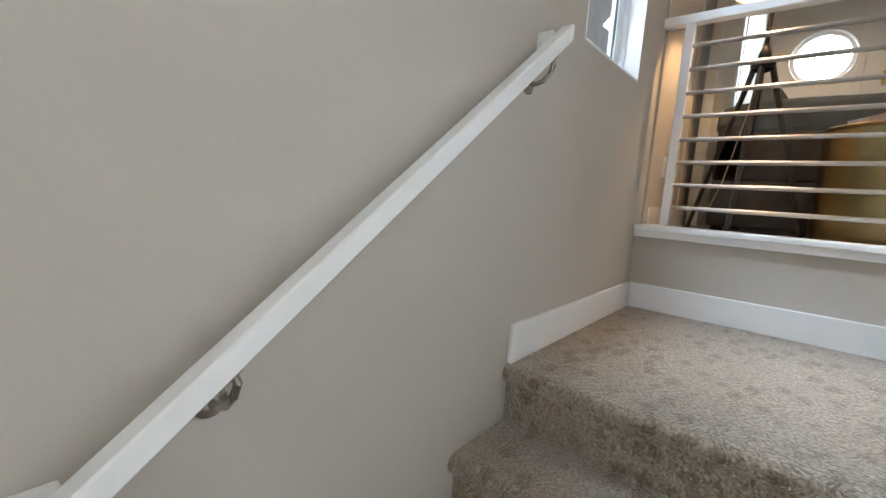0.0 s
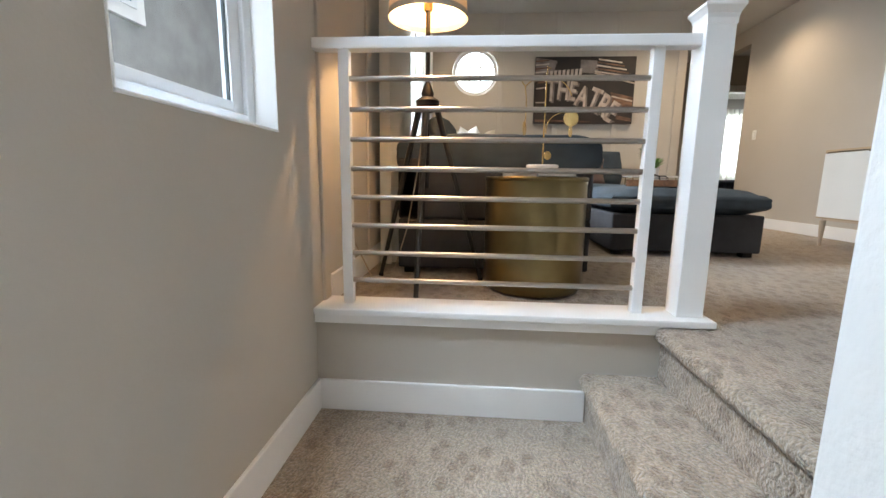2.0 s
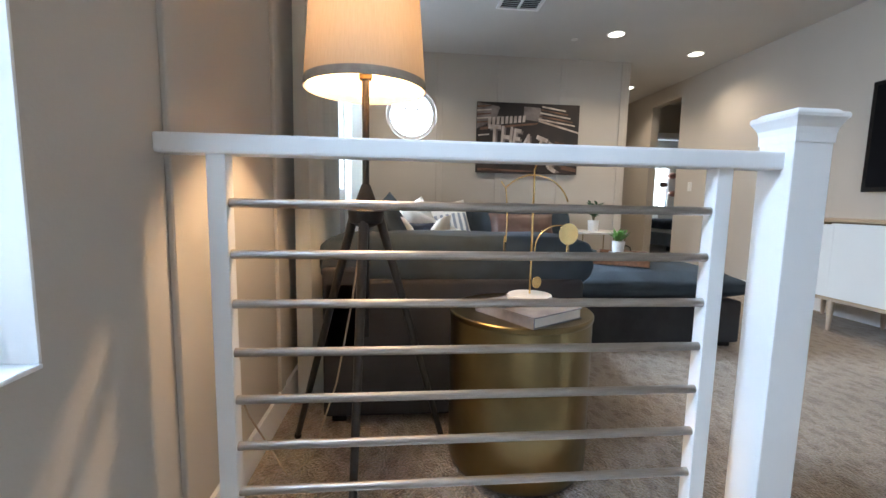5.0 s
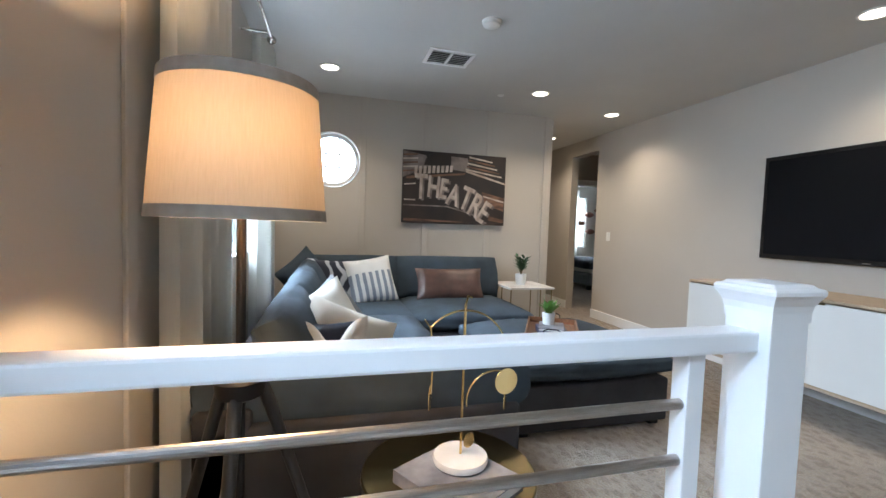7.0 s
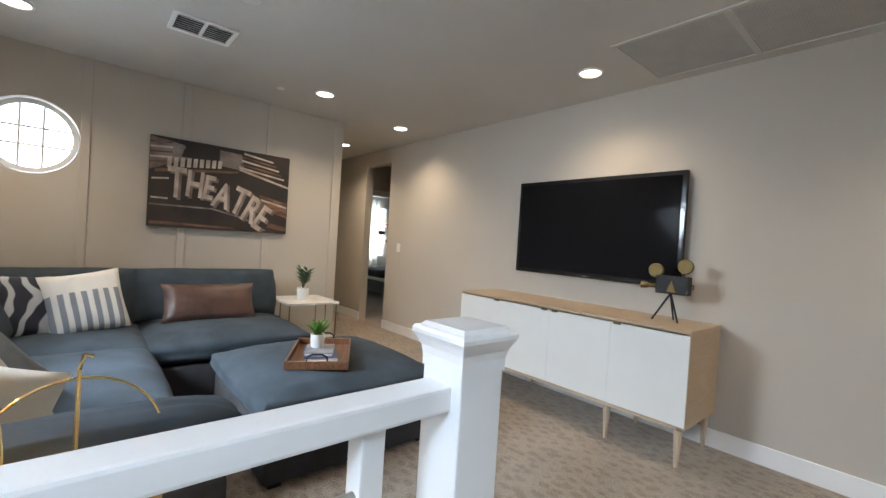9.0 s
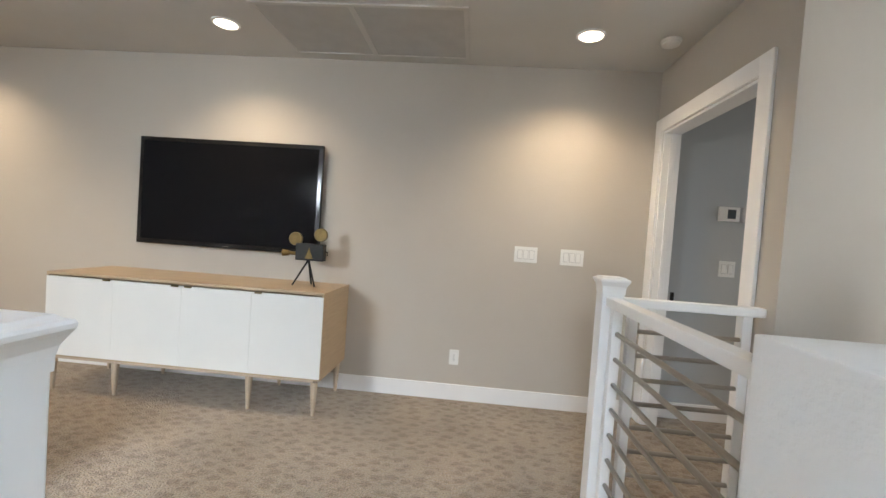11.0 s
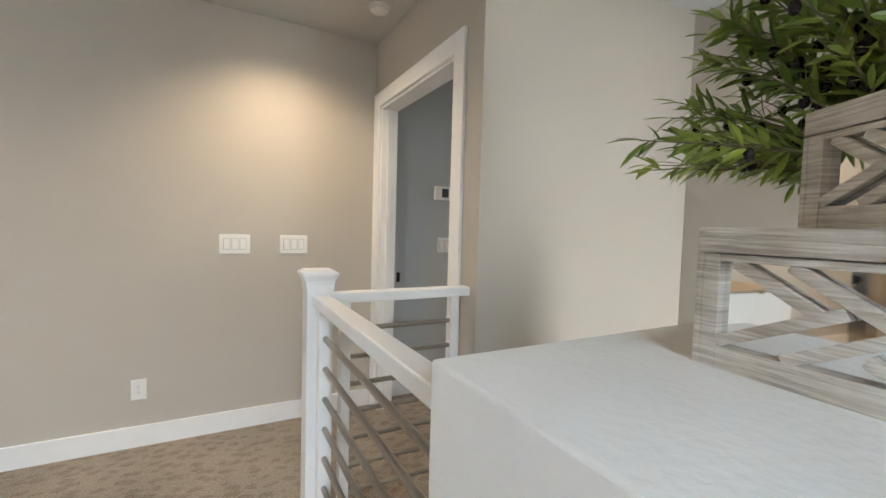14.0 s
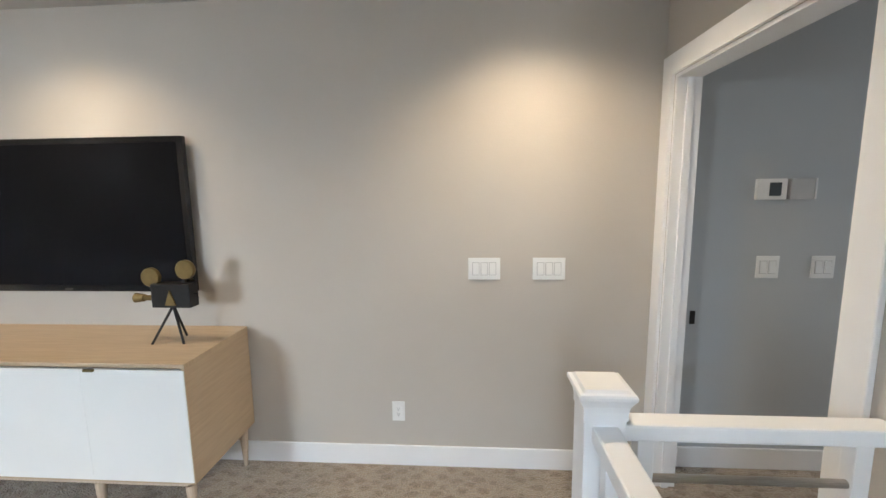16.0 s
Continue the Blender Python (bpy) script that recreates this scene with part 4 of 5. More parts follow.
for y, z in ((0.105, 0.345), (-0.085, 0.385)):
    part("reel", moved(lathe([(0.0, -0.012), (0.047, -0.012), (0.05, -0.008), (0.05, 0.008), (0.047, 0.012), (0.0, 0.012)], 28), Matrix.Translation((0, y, z)) @ Matrix.Rotation(radians(90), 4, 'Y')), DARKBRASS, mc, "brass film reel", True)
    part("reel_arm", bx(-0.006, 0.006, y * 0.85 - 0.008, y * 0.85 + 0.008, 0.30, z - 0.03), BLACK, mc)
emblem = part("emblem", prism([(-0.03, 0.205), (0.03, 0.205), (0.0, 0.285)], -0.003, 0.003), DARKBRASS, mc, "brass triangle")
emblem.matrix_basis = pose(-0.0375, -0.015, 0, 0, 0, 90)
part("crank", tube([(0, -0.12, 0.26), (0, -0.14, 0.26), (0, -0.14, 0.235)], 0.005, 8), BLACK, mc)
for fx, fy in ((-0.06, 0.09), (-0.05, -0.075), (0.08, 0.0)):
    part("leg", tube([(0, 0, 0.195), (fx, fy, 0.004)], 0.007, 10, 0.006), BLACK, mc)

# ---------------- wall picture: a lit theatre front at night
pc = thing("canvas_print", 1.645, YP - 0.016, 1.692, 0, "dark canvas print of an old theatre sign at night", "picture")
part("canvas", bx(-0.621, 0.621, -0.028, 0.0, -0.408, 0.408, 0.003), PICBLACK, pc)


def patch(parent, name, pts, material, d=0.0):
    bm = bmesh.new()
    f = [bm.verts.new((x, -0.0292 - d, z)) for x, z in pts]
    g = [bm.verts.new((x, -0.0272, z)) for x, z in pts]
    bm.faces.new(f)
    n = len(f)
    for k in range(n):
        bm.faces.new((f[k], f[(k + 1) % n], g[(k + 1) % n], g[k]))
    return part(name, bm, material, parent)


patch(pc, "roof_shape", [(-0.62, 0.40), (-0.36, 0.36), (-0.30, 0.25), (-0.62, 0.10)], PICGREY)
patch(pc, "roof_shape", [(-0.06, 0.37), (0.14, 0.36), (0.17, 0.20), (-0.06, 0.22)], PICGREY, 0.0002)
for k in range(5):
    patch(pc, "light_band", [(0.16 - 0.01 * k, 0.385 - 0.036 * k), (0.45 + 0.03 * k, 0.34 - 0.042 * k), (0.45 + 0.03 * k, 0.325 - 0.042 * k), (0.16 - 0.01 * k, 0.366 - 0.036 * k)], PICCREAM if k % 2 == 0 else PICBROWN, 0.0003)
for k in range(5):
    patch(pc, "light_band", [(-0.62, 0.36 - 0.045 * k), (-0.45, 0.375 - 0.045 * k), (-0.45, 0.36 - 0.045 * k), (-0.62, 0.342 - 0.045 * k)], PICCREAM if k % 2 else PICBROWN, 0.0003)
patch(pc, "dome_shape", [(-0.38, 0.25), (-0.36, 0.32), (-0.30, 0.38), (-0.2, 0.395), (-0.1, 0.37), (-0.06, 0.30), (-0.06, 0.25)], PICBLACK, 0.0005)
for k in range(9):
    x = -0.49 + k * 0.052
    patch(pc, "lit_window", [(x, 0.14 + 0.006 * k), (x + 0.034, 0.143 + 0.006 * k), (x + 0.038, 0.235 + 0.004 * k), (x + 0.004, 0.23 + 0.004 * k)], PICCREAM, 0.0006)
patch(pc, "cornice", [(-0.58, 0.085), (0.10, 0.165), (0.12, 0.19), (-0.58, 0.115)], PICBROWN, 0.0004)
patch(pc, "cornice", [(0.12, 0.20), (0.62, 0.075), (0.62, 0.095), (0.13, 0.222)], PICCREAM, 0.0004)
patch(pc, "street_glow", [(-0.61, -0.26), (-0.1, -0.25), (0.4, -0.38), (-0.61, -0.38)], PICBLACK, 0.0003)
patch(pc, "street_glow", [(-0.6, -0.355), (0.1, -0.375), (0.1, -0.39), (-0.6, -0.385)], PICBROWN, 0.0006)
patch(pc, "street_glow", [(-0.61, -0.20), (-0.1, -0.20), (0.2, -0.27), (0.41, -0.385), (0.39, -0.39), (0.19, -0.285), (-0.1, -0.215), (-0.61, -0.215)], PICGREY, 0.0006)
patch(pc, "side_glow", [(0.33, -0.02), (0.61, -0.08), (0.61, -0.24), (0.36, -0.16)], PICBROWN, 0.0004)
patch(pc, "side_glow", [(0.34, -0.06), (0.61, -0.12), (0.61, -0.14), (0.35, -0.08)], PICCREAM, 0.0005)
patch(pc, "side_glow", [(0.42, -0.30), (0.61, -0.34), (0.61, -0.38), (0.42, -0.35)], PICBROWN, 0.0004)
patch(pc, "sign_frame", [(-0.6, 0.03), (-0.47, 0.045), (-0.47, 0.03), (-0.6, 0.015)], PICCREAM, 0.0006)
patch(pc, "sign_frame", [(-0.6, -0.14), (-0.47, -0.14), (-0.47, -0.155), (-0.6, -0.155)], PICCREAM, 0.0006)
for k, (ch, lx, lz, lr, sc) in enumerate((("T", -0.485, -0.125, -1, 0.235), ("H", -0.345, -0.10, -4, 0.205), ("E", -0.205, -0.105, -8, 0.19), ("A", -0.115, -0.165, -14, 0.205), ("T", 0.025, -0.20, -20, 0.225), ("R", 0.135, -0.265, -26, 0.23), ("E", 0.245, -0.335, -30, 0.22))):
    cu = bpy.data.curves.new("letter", 'FONT')
    cu.body, cu.size, cu.extrude, cu.offset = ch, sc * 1.5, 0.0012, 0.006
    tmp = bpy.data.objects.new("letter_tmp", cu)
    scene.collection.objects.link(tmp)
    bpy.context.view_layer.update()
    me = bpy.data.meshes.new_from_object(tmp.evaluated_get(bpy.context.evaluated_depsgraph_get()))
    bpy.data.objects.remove(tmp)
    me.materials.clear()
    me.materials.append(PICCREAM)
    back = new("letter_side", me.copy())
    back.data.materials.clear()
    back.data.materials.append(PICGREY)
    back.parent = pc
    back.matrix_basis = Matrix.Translation((lx + 0.022, -0.0298, lz - 0.018)) @ Matrix.Rotation(radians(-lr), 4, 'Y') @ Matrix.Rotation(radians(90), 4, 'X') @ Matrix.Diagonal((0.7, 1.12, 0.6, 1.0))
    o = new("letter", me)
    o.parent = pc
    o.matrix_basis = Matrix.Translation((lx, -0.0302, lz)) @ Matrix.Rotation(radians(-lr), 4, 'Y') @ Matrix.Rotation(radians(90), 4, 'X') @ Matrix.Diagonal((0.7, 1.12, 1.0, 1.0))

# ---------------- sofa


def sofa_module(x0, x1, y0, y1, label, backs, seed):
    """One seat: plinth, feet, stuffed seat, and low padded backs on the sides named, each with a loose cushion."""
    m = thing("sofa_module", (x0 + x1) / 2, (y0 + y1) / 2, 0, 0, label, "sofa", "sectional sofa modules")
    w, d = (x1 - x0) / 2 - 0.004, (y1 - y0) / 2 - 0.004
    part("base", bx(-w, w, -d, d, 0.035, 0.32, 0.018, 3), SOFABASE, m, "", True)
    for sx in (-1, 1):
        for sy in (-1, 1):
            part("foot", bx(sx * (w - 0.06) - 0.03, sx * (w - 0.06) + 0.03, sy * (d - 0.06) - 0.03, sy * (d - 0.06) + 0.03, 0, 0.036, 0.004), BLACK, m)
    ox0, ox1, oy0, oy1 = -w, w, -d, d
    if "w" in backs:
        part("back_frame", bx(-w, -w + 0.17, -d, d, 0.32, 0.66, 0.02, 3), SOFABASE, m, "", True)
        ox0 += 0.17
    if "s" in backs:
        part("back_frame", bx(-w, w, -d, -d + 0.17, 0.32, 0.61, 0.02, 3), SOFABASE, m, "", True)
        oy0 += 0.17
    if "n" in backs:
        part("back_frame", bx(-w, w, d - 0.17, d, 0.32, 0.62, 0.02, 3), SOFABASE, m, "", True)
        oy1 -= 0.17
    c = cushion(ox1 - ox0 + 0.05, oy1 - oy0 + 0.05, 0.24, 0.4, 14, seed)
    part("seat_cushion", moved(c, Matrix.Translation(((ox0 + ox1) / 2 + 0.02, (oy0 + oy1) / 2, 0.29))), SOFA, m, "", True)
    if "w" in backs:
        c = cushion(oy1 - oy0 + 0.10, 0.46, 0.21, 0.5, 16, seed + 3)
        part("back_cushion", moved(c, Matrix.Translation((-w + 0.27, (oy0 + oy1) / 2 + 0.0, 0.47)) @ Matrix.Rotation(radians(90), 4, 'Z') @ Matrix.Rotation(radians(64), 4, 'X') @ Matrix.Translation((0, 0.2, 0))), SOFA, m, "", True)
    if "s" in backs:
        c = cushion(2 * w + 0.08, 0.21, 0.24, 0.30, 18, seed + 5)
        part("back_cushion", moved(c, Matrix.Translation((0.02, -d + 0.125, 0.562))), SOFA, m, "", True)
    if "n" in backs:
        c = cushion(ox1 - ox0 + 0.05, 0.46, 0.2, 0.5, 14, seed + 7)
        part("back_cushion", moved(c, Matrix.Translation(((ox0 + ox1) / 2, d - 0.17, 0.45)) @ Matrix.Rotation(radians(74), 4, 'X') @ Matrix.Translation((0, 0.23, 0))), SOFA, m, "", True)
    return m


sofa_module(-0.145, 0.945, 3.0, 4.06, "charcoal fabric corner sofa module with its back to the railing", "ws", 1)
sofa_module(-0.145, 0.945, 4.06, 5.12, "charcoal fabric sofa module beside the window", "w", 2)
sofa_module(-0.145, 0.945, 5.12, 6.25, "charcoal fabric corner sofa module under the round window", "wn", 3)
sofa_module(0.945, 2.07, 5.12, 6.25, "charcoal fabric sofa module under the canvas print", "n", 4)

ot = thing("ottoman", 1.86, 4.36, 0, 0, "large square charcoal fabric ottoman with a soft top", "ottoman")
part("base", bx(-0.54, 0.54, -0.53, 0.53, 0.035, 0.315, 0.018, 3), SOFABASE, ot, "", True)
for sx in (-1, 1):
    for sy in (-1, 1):
        part("foot", bx(sx * 0.47 - 0.035, sx * 0.47 + 0.035, sy * 0.46 - 0.035, sy * 0.46 + 0.035, 0, 0.036, 0.004), BLACK, ot)
part("cushion", moved(cushion(1.16, 1.12, 0.235, 0.5, 18, 9), Matrix.Translation((0, 0, 0.285))), SOFA, ot, "", True)


def throw(name, x, y, z, rz, lean, w, h, d, material, label, seed, tilt=0, chop=0.0):
    p = part(name, pillow(w, h, d, 16, seed, chop), material, None, "", True)
    p.matrix_basis = Matrix.Translation((x, y, z)) @ Matrix.Rotation(radians(rz), 4, 'Z') @ Matrix.Rotation(radians(90 - lean), 4, 'X') @ Matrix.Rotation(radians(tilt), 4, 'Z')
    return tagged(p, label, "pillow", "throw pillows")


throw("throw_pillow", 0.64, 5.66, 0.71, 8, 22, 0.46, 0.46, 0.17, STRIPE, "cream throw pillow with grey stripes on the sofa", 1, 9)
throw("throw_pillow", 0.27, 5.62, 0.70, 28, 26, 0.46, 0.46, 0.17, MARBLED, "navy throw pillow with pale marbling on the sofa", 2, -6)
throw("throw_pillow", 0.06, 5.74, 0.71, 40, 24, 0.50, 0.50, 0.17, SOFA, "charcoal throw pillow in the sofa corner", 3, 32)
throw("lumbar_pillow", 1.455, 5.76, 0.665, 0, 26, 0.72, 0.34, 0.15, LEATHER, "brown leather lumbar pillow on the sofa", 4)
throw("throw_pillow", 0.28, 4.12, 0.68, 38, 24, 0.42, 0.42, 0.15, GREYCLOTH, "grey cloth throw pillow on the sofa", 7, 30)
throw("throw_pillow", 0.24, 3.84, 0.65, 30, 20, 0.50, 0.50, 0.18, CREAM, "large cream linen throw pillow on the sofa", 5, 24)
throw("throw_pillow", 0.325, 3.62, 0.63, 20, 20, 0.46, 0.46, 0.17, BANDED, "cream throw pillow with a striped lower band", 6, -24)
throw("throw_pillow", 0.275, 3.44, 0.66, 10, 12, 0.25, 0.34, 0.11, NAVY, "dark navy throw pillow between the cream ones", 9)
throw("throw_pillow", 0.275, 3.35, 0.665, 8, 10, 0.29, 0.40, 0.13, CREAM, "cream throw pillow with a deep dent in its top", 8, 0, 0.5)

# ---------------- tray, books and pots


def potted(name, x, y, z, r, h, label, leaves):
    p = thing(name, x, y, z, 0, label, "plant")
    part("pot", lathe([(r * 0.82, 0.0), (r * 0.88, 0.004), (r, h), (r * 0.93, h), (r * 0.9, h - 0.012)], 28), CERAMIC, p, "white ceramic pot", True)
    part("soil", lathe([(0.0, h - 0.014), (r * 0.9, h - 0.014), (r * 0.9, h - 0.01), (0.0, h - 0.01)], 20), SOIL, p)
    leaves(p, r, h)
    return p


def leaf_bm(length, width, fold=0.25, curl=0.2, n=5):
    """A pointed leaf along +y, folded at its midrib and curling down."""
    bm = bmesh.new()
    rows = []
    for i in range(n + 1):
        t = i / n
        w = width * math.sin(math.pi * min(1, t * 0.92 + 0.06)) ** 0.8 if i < n else 0.0005
        z = -curl * length * t * t
        rows.append([bm.verts.new((-w / 2, t * length, z + fold * w / 2)), bm.verts.new((0, t * length, z)), bm.verts.new((w / 2, t * length, z + fold * w / 2))])
    for a, b in zip(rows, rows[1:]):
        for k in (0, 1):
            bm.faces.new((a[k], a[k + 1], b[k + 1], b[k]))
    return bm


def rosette(material, count, length, width, seed):
    def make(p, r, h):
        rnd = random.Random(seed)
        for k in range(count):
            t = k / count
            o = part("leaf", leaf_bm(length * rnd.uniform(0.75, 1.1), width, 0.5, 0.12, 4), material, p)
            o.matrix_basis = Matrix.Translation((0.3 * r * math.cos(k * 2.4), 0.3 * r * math.sin(k * 2.4), h - 0.012)) @ Matrix.Rotation(k * 2.399, 4, 'Z') @ Matrix.Rotation(radians(38 + 44 * t), 4, 'X')
    return make


def zz_stems(p, r, h):
    rnd = random.Random(5)
    for k in range(8):
        az, el, ln = k * 2.4, radians(rnd.uniform(48, 84)), rnd.uniform(0.15, 0.22)
        d = Vector((math.cos(az) * math.cos(el), math.sin(az) * math.cos(el), math.sin(el)))
        pts = [Vector((0, 0, h - 0.012)) + d * ln * t + Vector((0, 0, -0.03 * t * t)) for t in (0, 0.33, 0.66, 1)]
        st = part("stem", tube(pts, 0.004, 6, 0.002), STEM, p)
        for j in range(7):
            t = 0.3 + 0.1 * j
            o = part("leaf", leaf_bm(0.082, 0.034, 0.3, 0.1, 4), ZZLEAF, st)
            side = 1 if j % 2 else -1
            o.matrix_basis = Matrix.Translation(pts[0] + d * ln * t) @ Matrix.Rotation(az - math.pi / 2 + side * 0.9, 4, 'Z') @ Matrix.Rotation(el * 0.6, 4, 'X')


ty = thing("serving_tray", 1.80, 4.29, 0.515, -29.5, "walnut serving tray with black handles on the ottoman", "tray")
part("bottom", bx(-0.17, 0.17, -0.28, 0.28, 0, 0.01), TRAYWOOD, ty)
for a in ((-0.18, -0.168, -0.29, 0.29), (0.168, 0.18, -0.29, 0.29), (-0.168, 0.168, -0.29, -0.278), (-0.168, 0.168, 0.278, 0.29)):
    part("side", bx(*a, 0, 0.05, 0.002), TRAYWOOD, ty)
for s in (-1, 1):
    part("handle", tube([(-0.06, s * 0.284, 0.045), (-0.055, s * 0.284, 0.075), (-0.03, s * 0.284, 0.088), (0.03, s * 0.284, 0.088), (0.055, s * 0.284, 0.075), (0.06, s * 0.284, 0.045)], 0.005, 8), BLACK, ty, "black metal handle", True)


def book(x, y, z, rz, w, d, h, cover, label):
    b = thing("book", x, y, z, rz, label, "book")
    part("cover", bx(-w / 2, w / 2, -d / 2, d / 2, 0, 0.004, 0.001), cover, b)
    part("cover", bx(-w / 2, w / 2, -d / 2, d / 2, h - 0.004, h, 0.001), cover, b)
    part("spine", bx(-w / 2, -w / 2 + 0.004, -d / 2, d / 2, 0.004, h - 0.004), cover, b)
    part("pages", bx(-w / 2 + 0.005, w / 2 - 0.004, -d / 2 + 0.004, d / 2 - 0.004, 0.004, h - 0.004), PAPER, b, "off-white page edges")
    return b


book(1.775, 4.25, 0.525, -22, 0.2, 0.27, 0.03, BOOKBLUE, "navy hardback book lying in the tray")
book(1.775, 4.26, 0.555, -30, 0.17, 0.23, 0.022, BOOKGREY, "grey hardback book on the navy book")
potted("potted_succulent", 1.774, 4.30, 0.577, 0.045, 0.085, "small green succulent in a white pot on the books", rosette(SUCCULENT, 22, 0.115, 0.03, 3))

# ---------------- side table
st = thing("side_table", 2.36, 5.95, 0, 0, "marble-topped side table with thin dark metal legs", "table")
part("tabletop", bx(-0.26, 0.26, -0.27, 0.27, 0.605, 0.628, 0.004), MARBLE, st, "white marble top")
for sx in (-1, 1):
    for sy in (-1, 0, 1):
        part("leg", tube([(sx * 0.24, sy * 0.245, 0.0), (sx * 0.24, sy * 0.245, 0.605)], 0.006, 8), BRASS, st)
part("shelf", bx(-0.24, 0.24, -0.245, 0.245, 0.16, 0.17), NEARBLACK, st)
potted("potted_plant", 2.34, 5.945, 0.628, 0.062, 0.12, "dark green plant in a white pot on the side table", zz_stems)

# ---------------- brass drum table with book and mobile
dt = thing("drum_table", 0.592, 2.745, 0, 0, "antique brass drum side table behind the sofa", "table")
part("drum", lathe([(0.19, 0.0), (0.212, 0.003), (0.228, 0.012), (0.239, 0.028), (0.243, 0.05), (0.243, 0.545), (0.240, 0.552)], 56), BRASS, dt, "", True)
part("rim", lathe([(0.243, 0.54), (0.247, 0.545), (0.247, 0.556), (0.243, 0.56), (0.0, 0.56)], 56), BRASS, dt, "", True)
book(0.592, 2.66, 0.56, 31, 0.23, 0.26, 0.036, BOOKGREY, "grey photo book lying on the drum table")

mb = thing("kinetic_mobile", 0.613, 2.71, 0.596, 0, "brass arc mobile with discs on a white marble base", "ornament")
part("base", lathe([(0.066, 0.0), (0.074, 0.004), (0.077, 0.014), (0.074, 0.022), (0.0, 0.024)], 40), MARBLE, mb, "round white marble base", True)
part("stem", tube([(0, 0, 0.02), (0, 0, 0.44), (0.006, 0.0, 0.465), (0.018, 0, 0.46)], 0.0035, 8), GOLD, mb, "", True)


def arc(cx, cz, r, a0, a1, y=0.0, n=18):
    return [(cx + r * math.cos(radians(a0 + (a1 - a0) * k / n)), y, cz + r * math.sin(radians(a0 + (a1 - a0) * k / n))) for k in range(n + 1)]


part("arm", tube(arc(0.0, 0.30, 0.125, 18, 140), 0.0024, 8), GOLD, mb, "", True)
part("arm", tube([(-0.112, 0, 0.402), (-0.096, 0, 0.38), (-0.09, 0, 0.33), (-0.088, 0, 0.27), (-0.09, 0, 0.2)], 0.0024, 8), GOLD, mb, "", True)
part("arm", tube(arc(0.085, 0.18, 0.08, 40, 190, -0.02), 0.0024, 8), GOLD, mb, "", True)
for cx, cy, cz, r, rz in ((0.115, -0.03, 0.232, 0.036, 10), (0.118, -0.02, 0.175, 0.026, 60), (-0.092, 0.0, 0.19, 0.034, 70), (0.02, -0.01, 0.065, 0.02, 25)):
    part("disc", moved(lathe([(0.0, -0.0012), (r, -0.0012), (r, 0.0012), (0.0, 0.0012)], 28), Matrix.Translation((cx, cy, cz)) @ Matrix.Rotation(radians(rz), 4, 'Z') @ Matrix.Rotation(radians(90), 4, 'X')), GOLD, mb, "thin brass disc")

# ---------------- tripod floor lamp
fl = thing("floor_lamp", 0.066, 2.635, 0, 0, "black tripod floor lamp with a linen drum shade, switched on", "lamp")
for fx, fy in ((-0.02, -0.235), (-0.29, 0.29), (0.27, 0.24)):
    a = Vector((fx * 0.12, fy * 0.12, 0.90))
    leg = part("leg", tube([a, (fx, fy, 0.01)], 0.015, 12, 0.011), BLACKWOOD, fl, "", True)
    part("foot", lathe([(0.012, 0.0), (0.014, 0.006), (0.012, 0.018)], 14, fx, fy), BLACK, leg)
part("hub", lathe([(0.02, 0.845), (0.05, 0.86), (0.055, 0.895), (0.046, 0.905), (0.026, 0.915), (0.03, 0.93), (0.022, 0.95), (0.013, 0.975)], 24), BLACK, fl, "", True)
part("pole", tube([(0, 0, 0.5), (0, 0, 1.31)], 0.0105, 14), BLACK, fl, "", True)
part("socket", lathe([(0.018, 1.28), (0.02, 1.29), (0.02, 1.335), (0.016, 1.34)], 18), BRASS, fl, "brass bulb socket", True)
part("bulb", lathe([(0.012, 1.335), (0.022, 1.35), (0.026, 1.365), (0.019, 1.382), (0.0, 1.388)], 18), BULB, fl, "glowing bulb", True)
bm = lathe([(0.177, 1.252), (0.155, 1.535)], 56)
for f in [f for f in bm.faces if len(f.verts) > 4]:
    bm.faces.remove(f)
shade = part("shade", bm, SHADE, fl, "warm glowing linen shade", True)
for z0, z1, r0, r1 in ((1.248, 1.272, 0.1785, 0.1765), (1.512, 1.537, 0.158, 0.156)):
    bm = lathe([(r0, z0), (r1, z1), (r1 - 0.004, z1), (r0 - 0.004, z0)], 56)
    for f in [f for f in bm.faces if len(f.verts) > 4]:
        bm.faces.remove(f)
    part("trim_band", bm, SHADETRIM, shade, "grey cloth band", True)
for k in range(3):
    a = 2 * math.pi * k / 3
    part("spider", tube([(0.012 * math.cos(a), 0.012 * math.sin(a), 1.5), (0.154 * math.cos(a), 0.154 * math.sin(a), 1.525)], 0.002, 6), BLACK, fl)
part("spider_stem", tube([(0, 0, 1.386), (0, 0, 1.505)], 0.003, 6), BLACK, fl)
part("cord", tube([(-0.012, 0.03, 0.86), (-0.05, 0.06, 0.6), (-0.11, 0.10, 0.3), (-0.17, 0.14, 0.12), (-0.2, 0.12, 0.02), (-0.26, 0.04, 0.008), (-0.36, -0.01, 0.25), (-0.386, -0.015, 0.33)], 0.003, 6), CABLE, fl, "pale power cord")

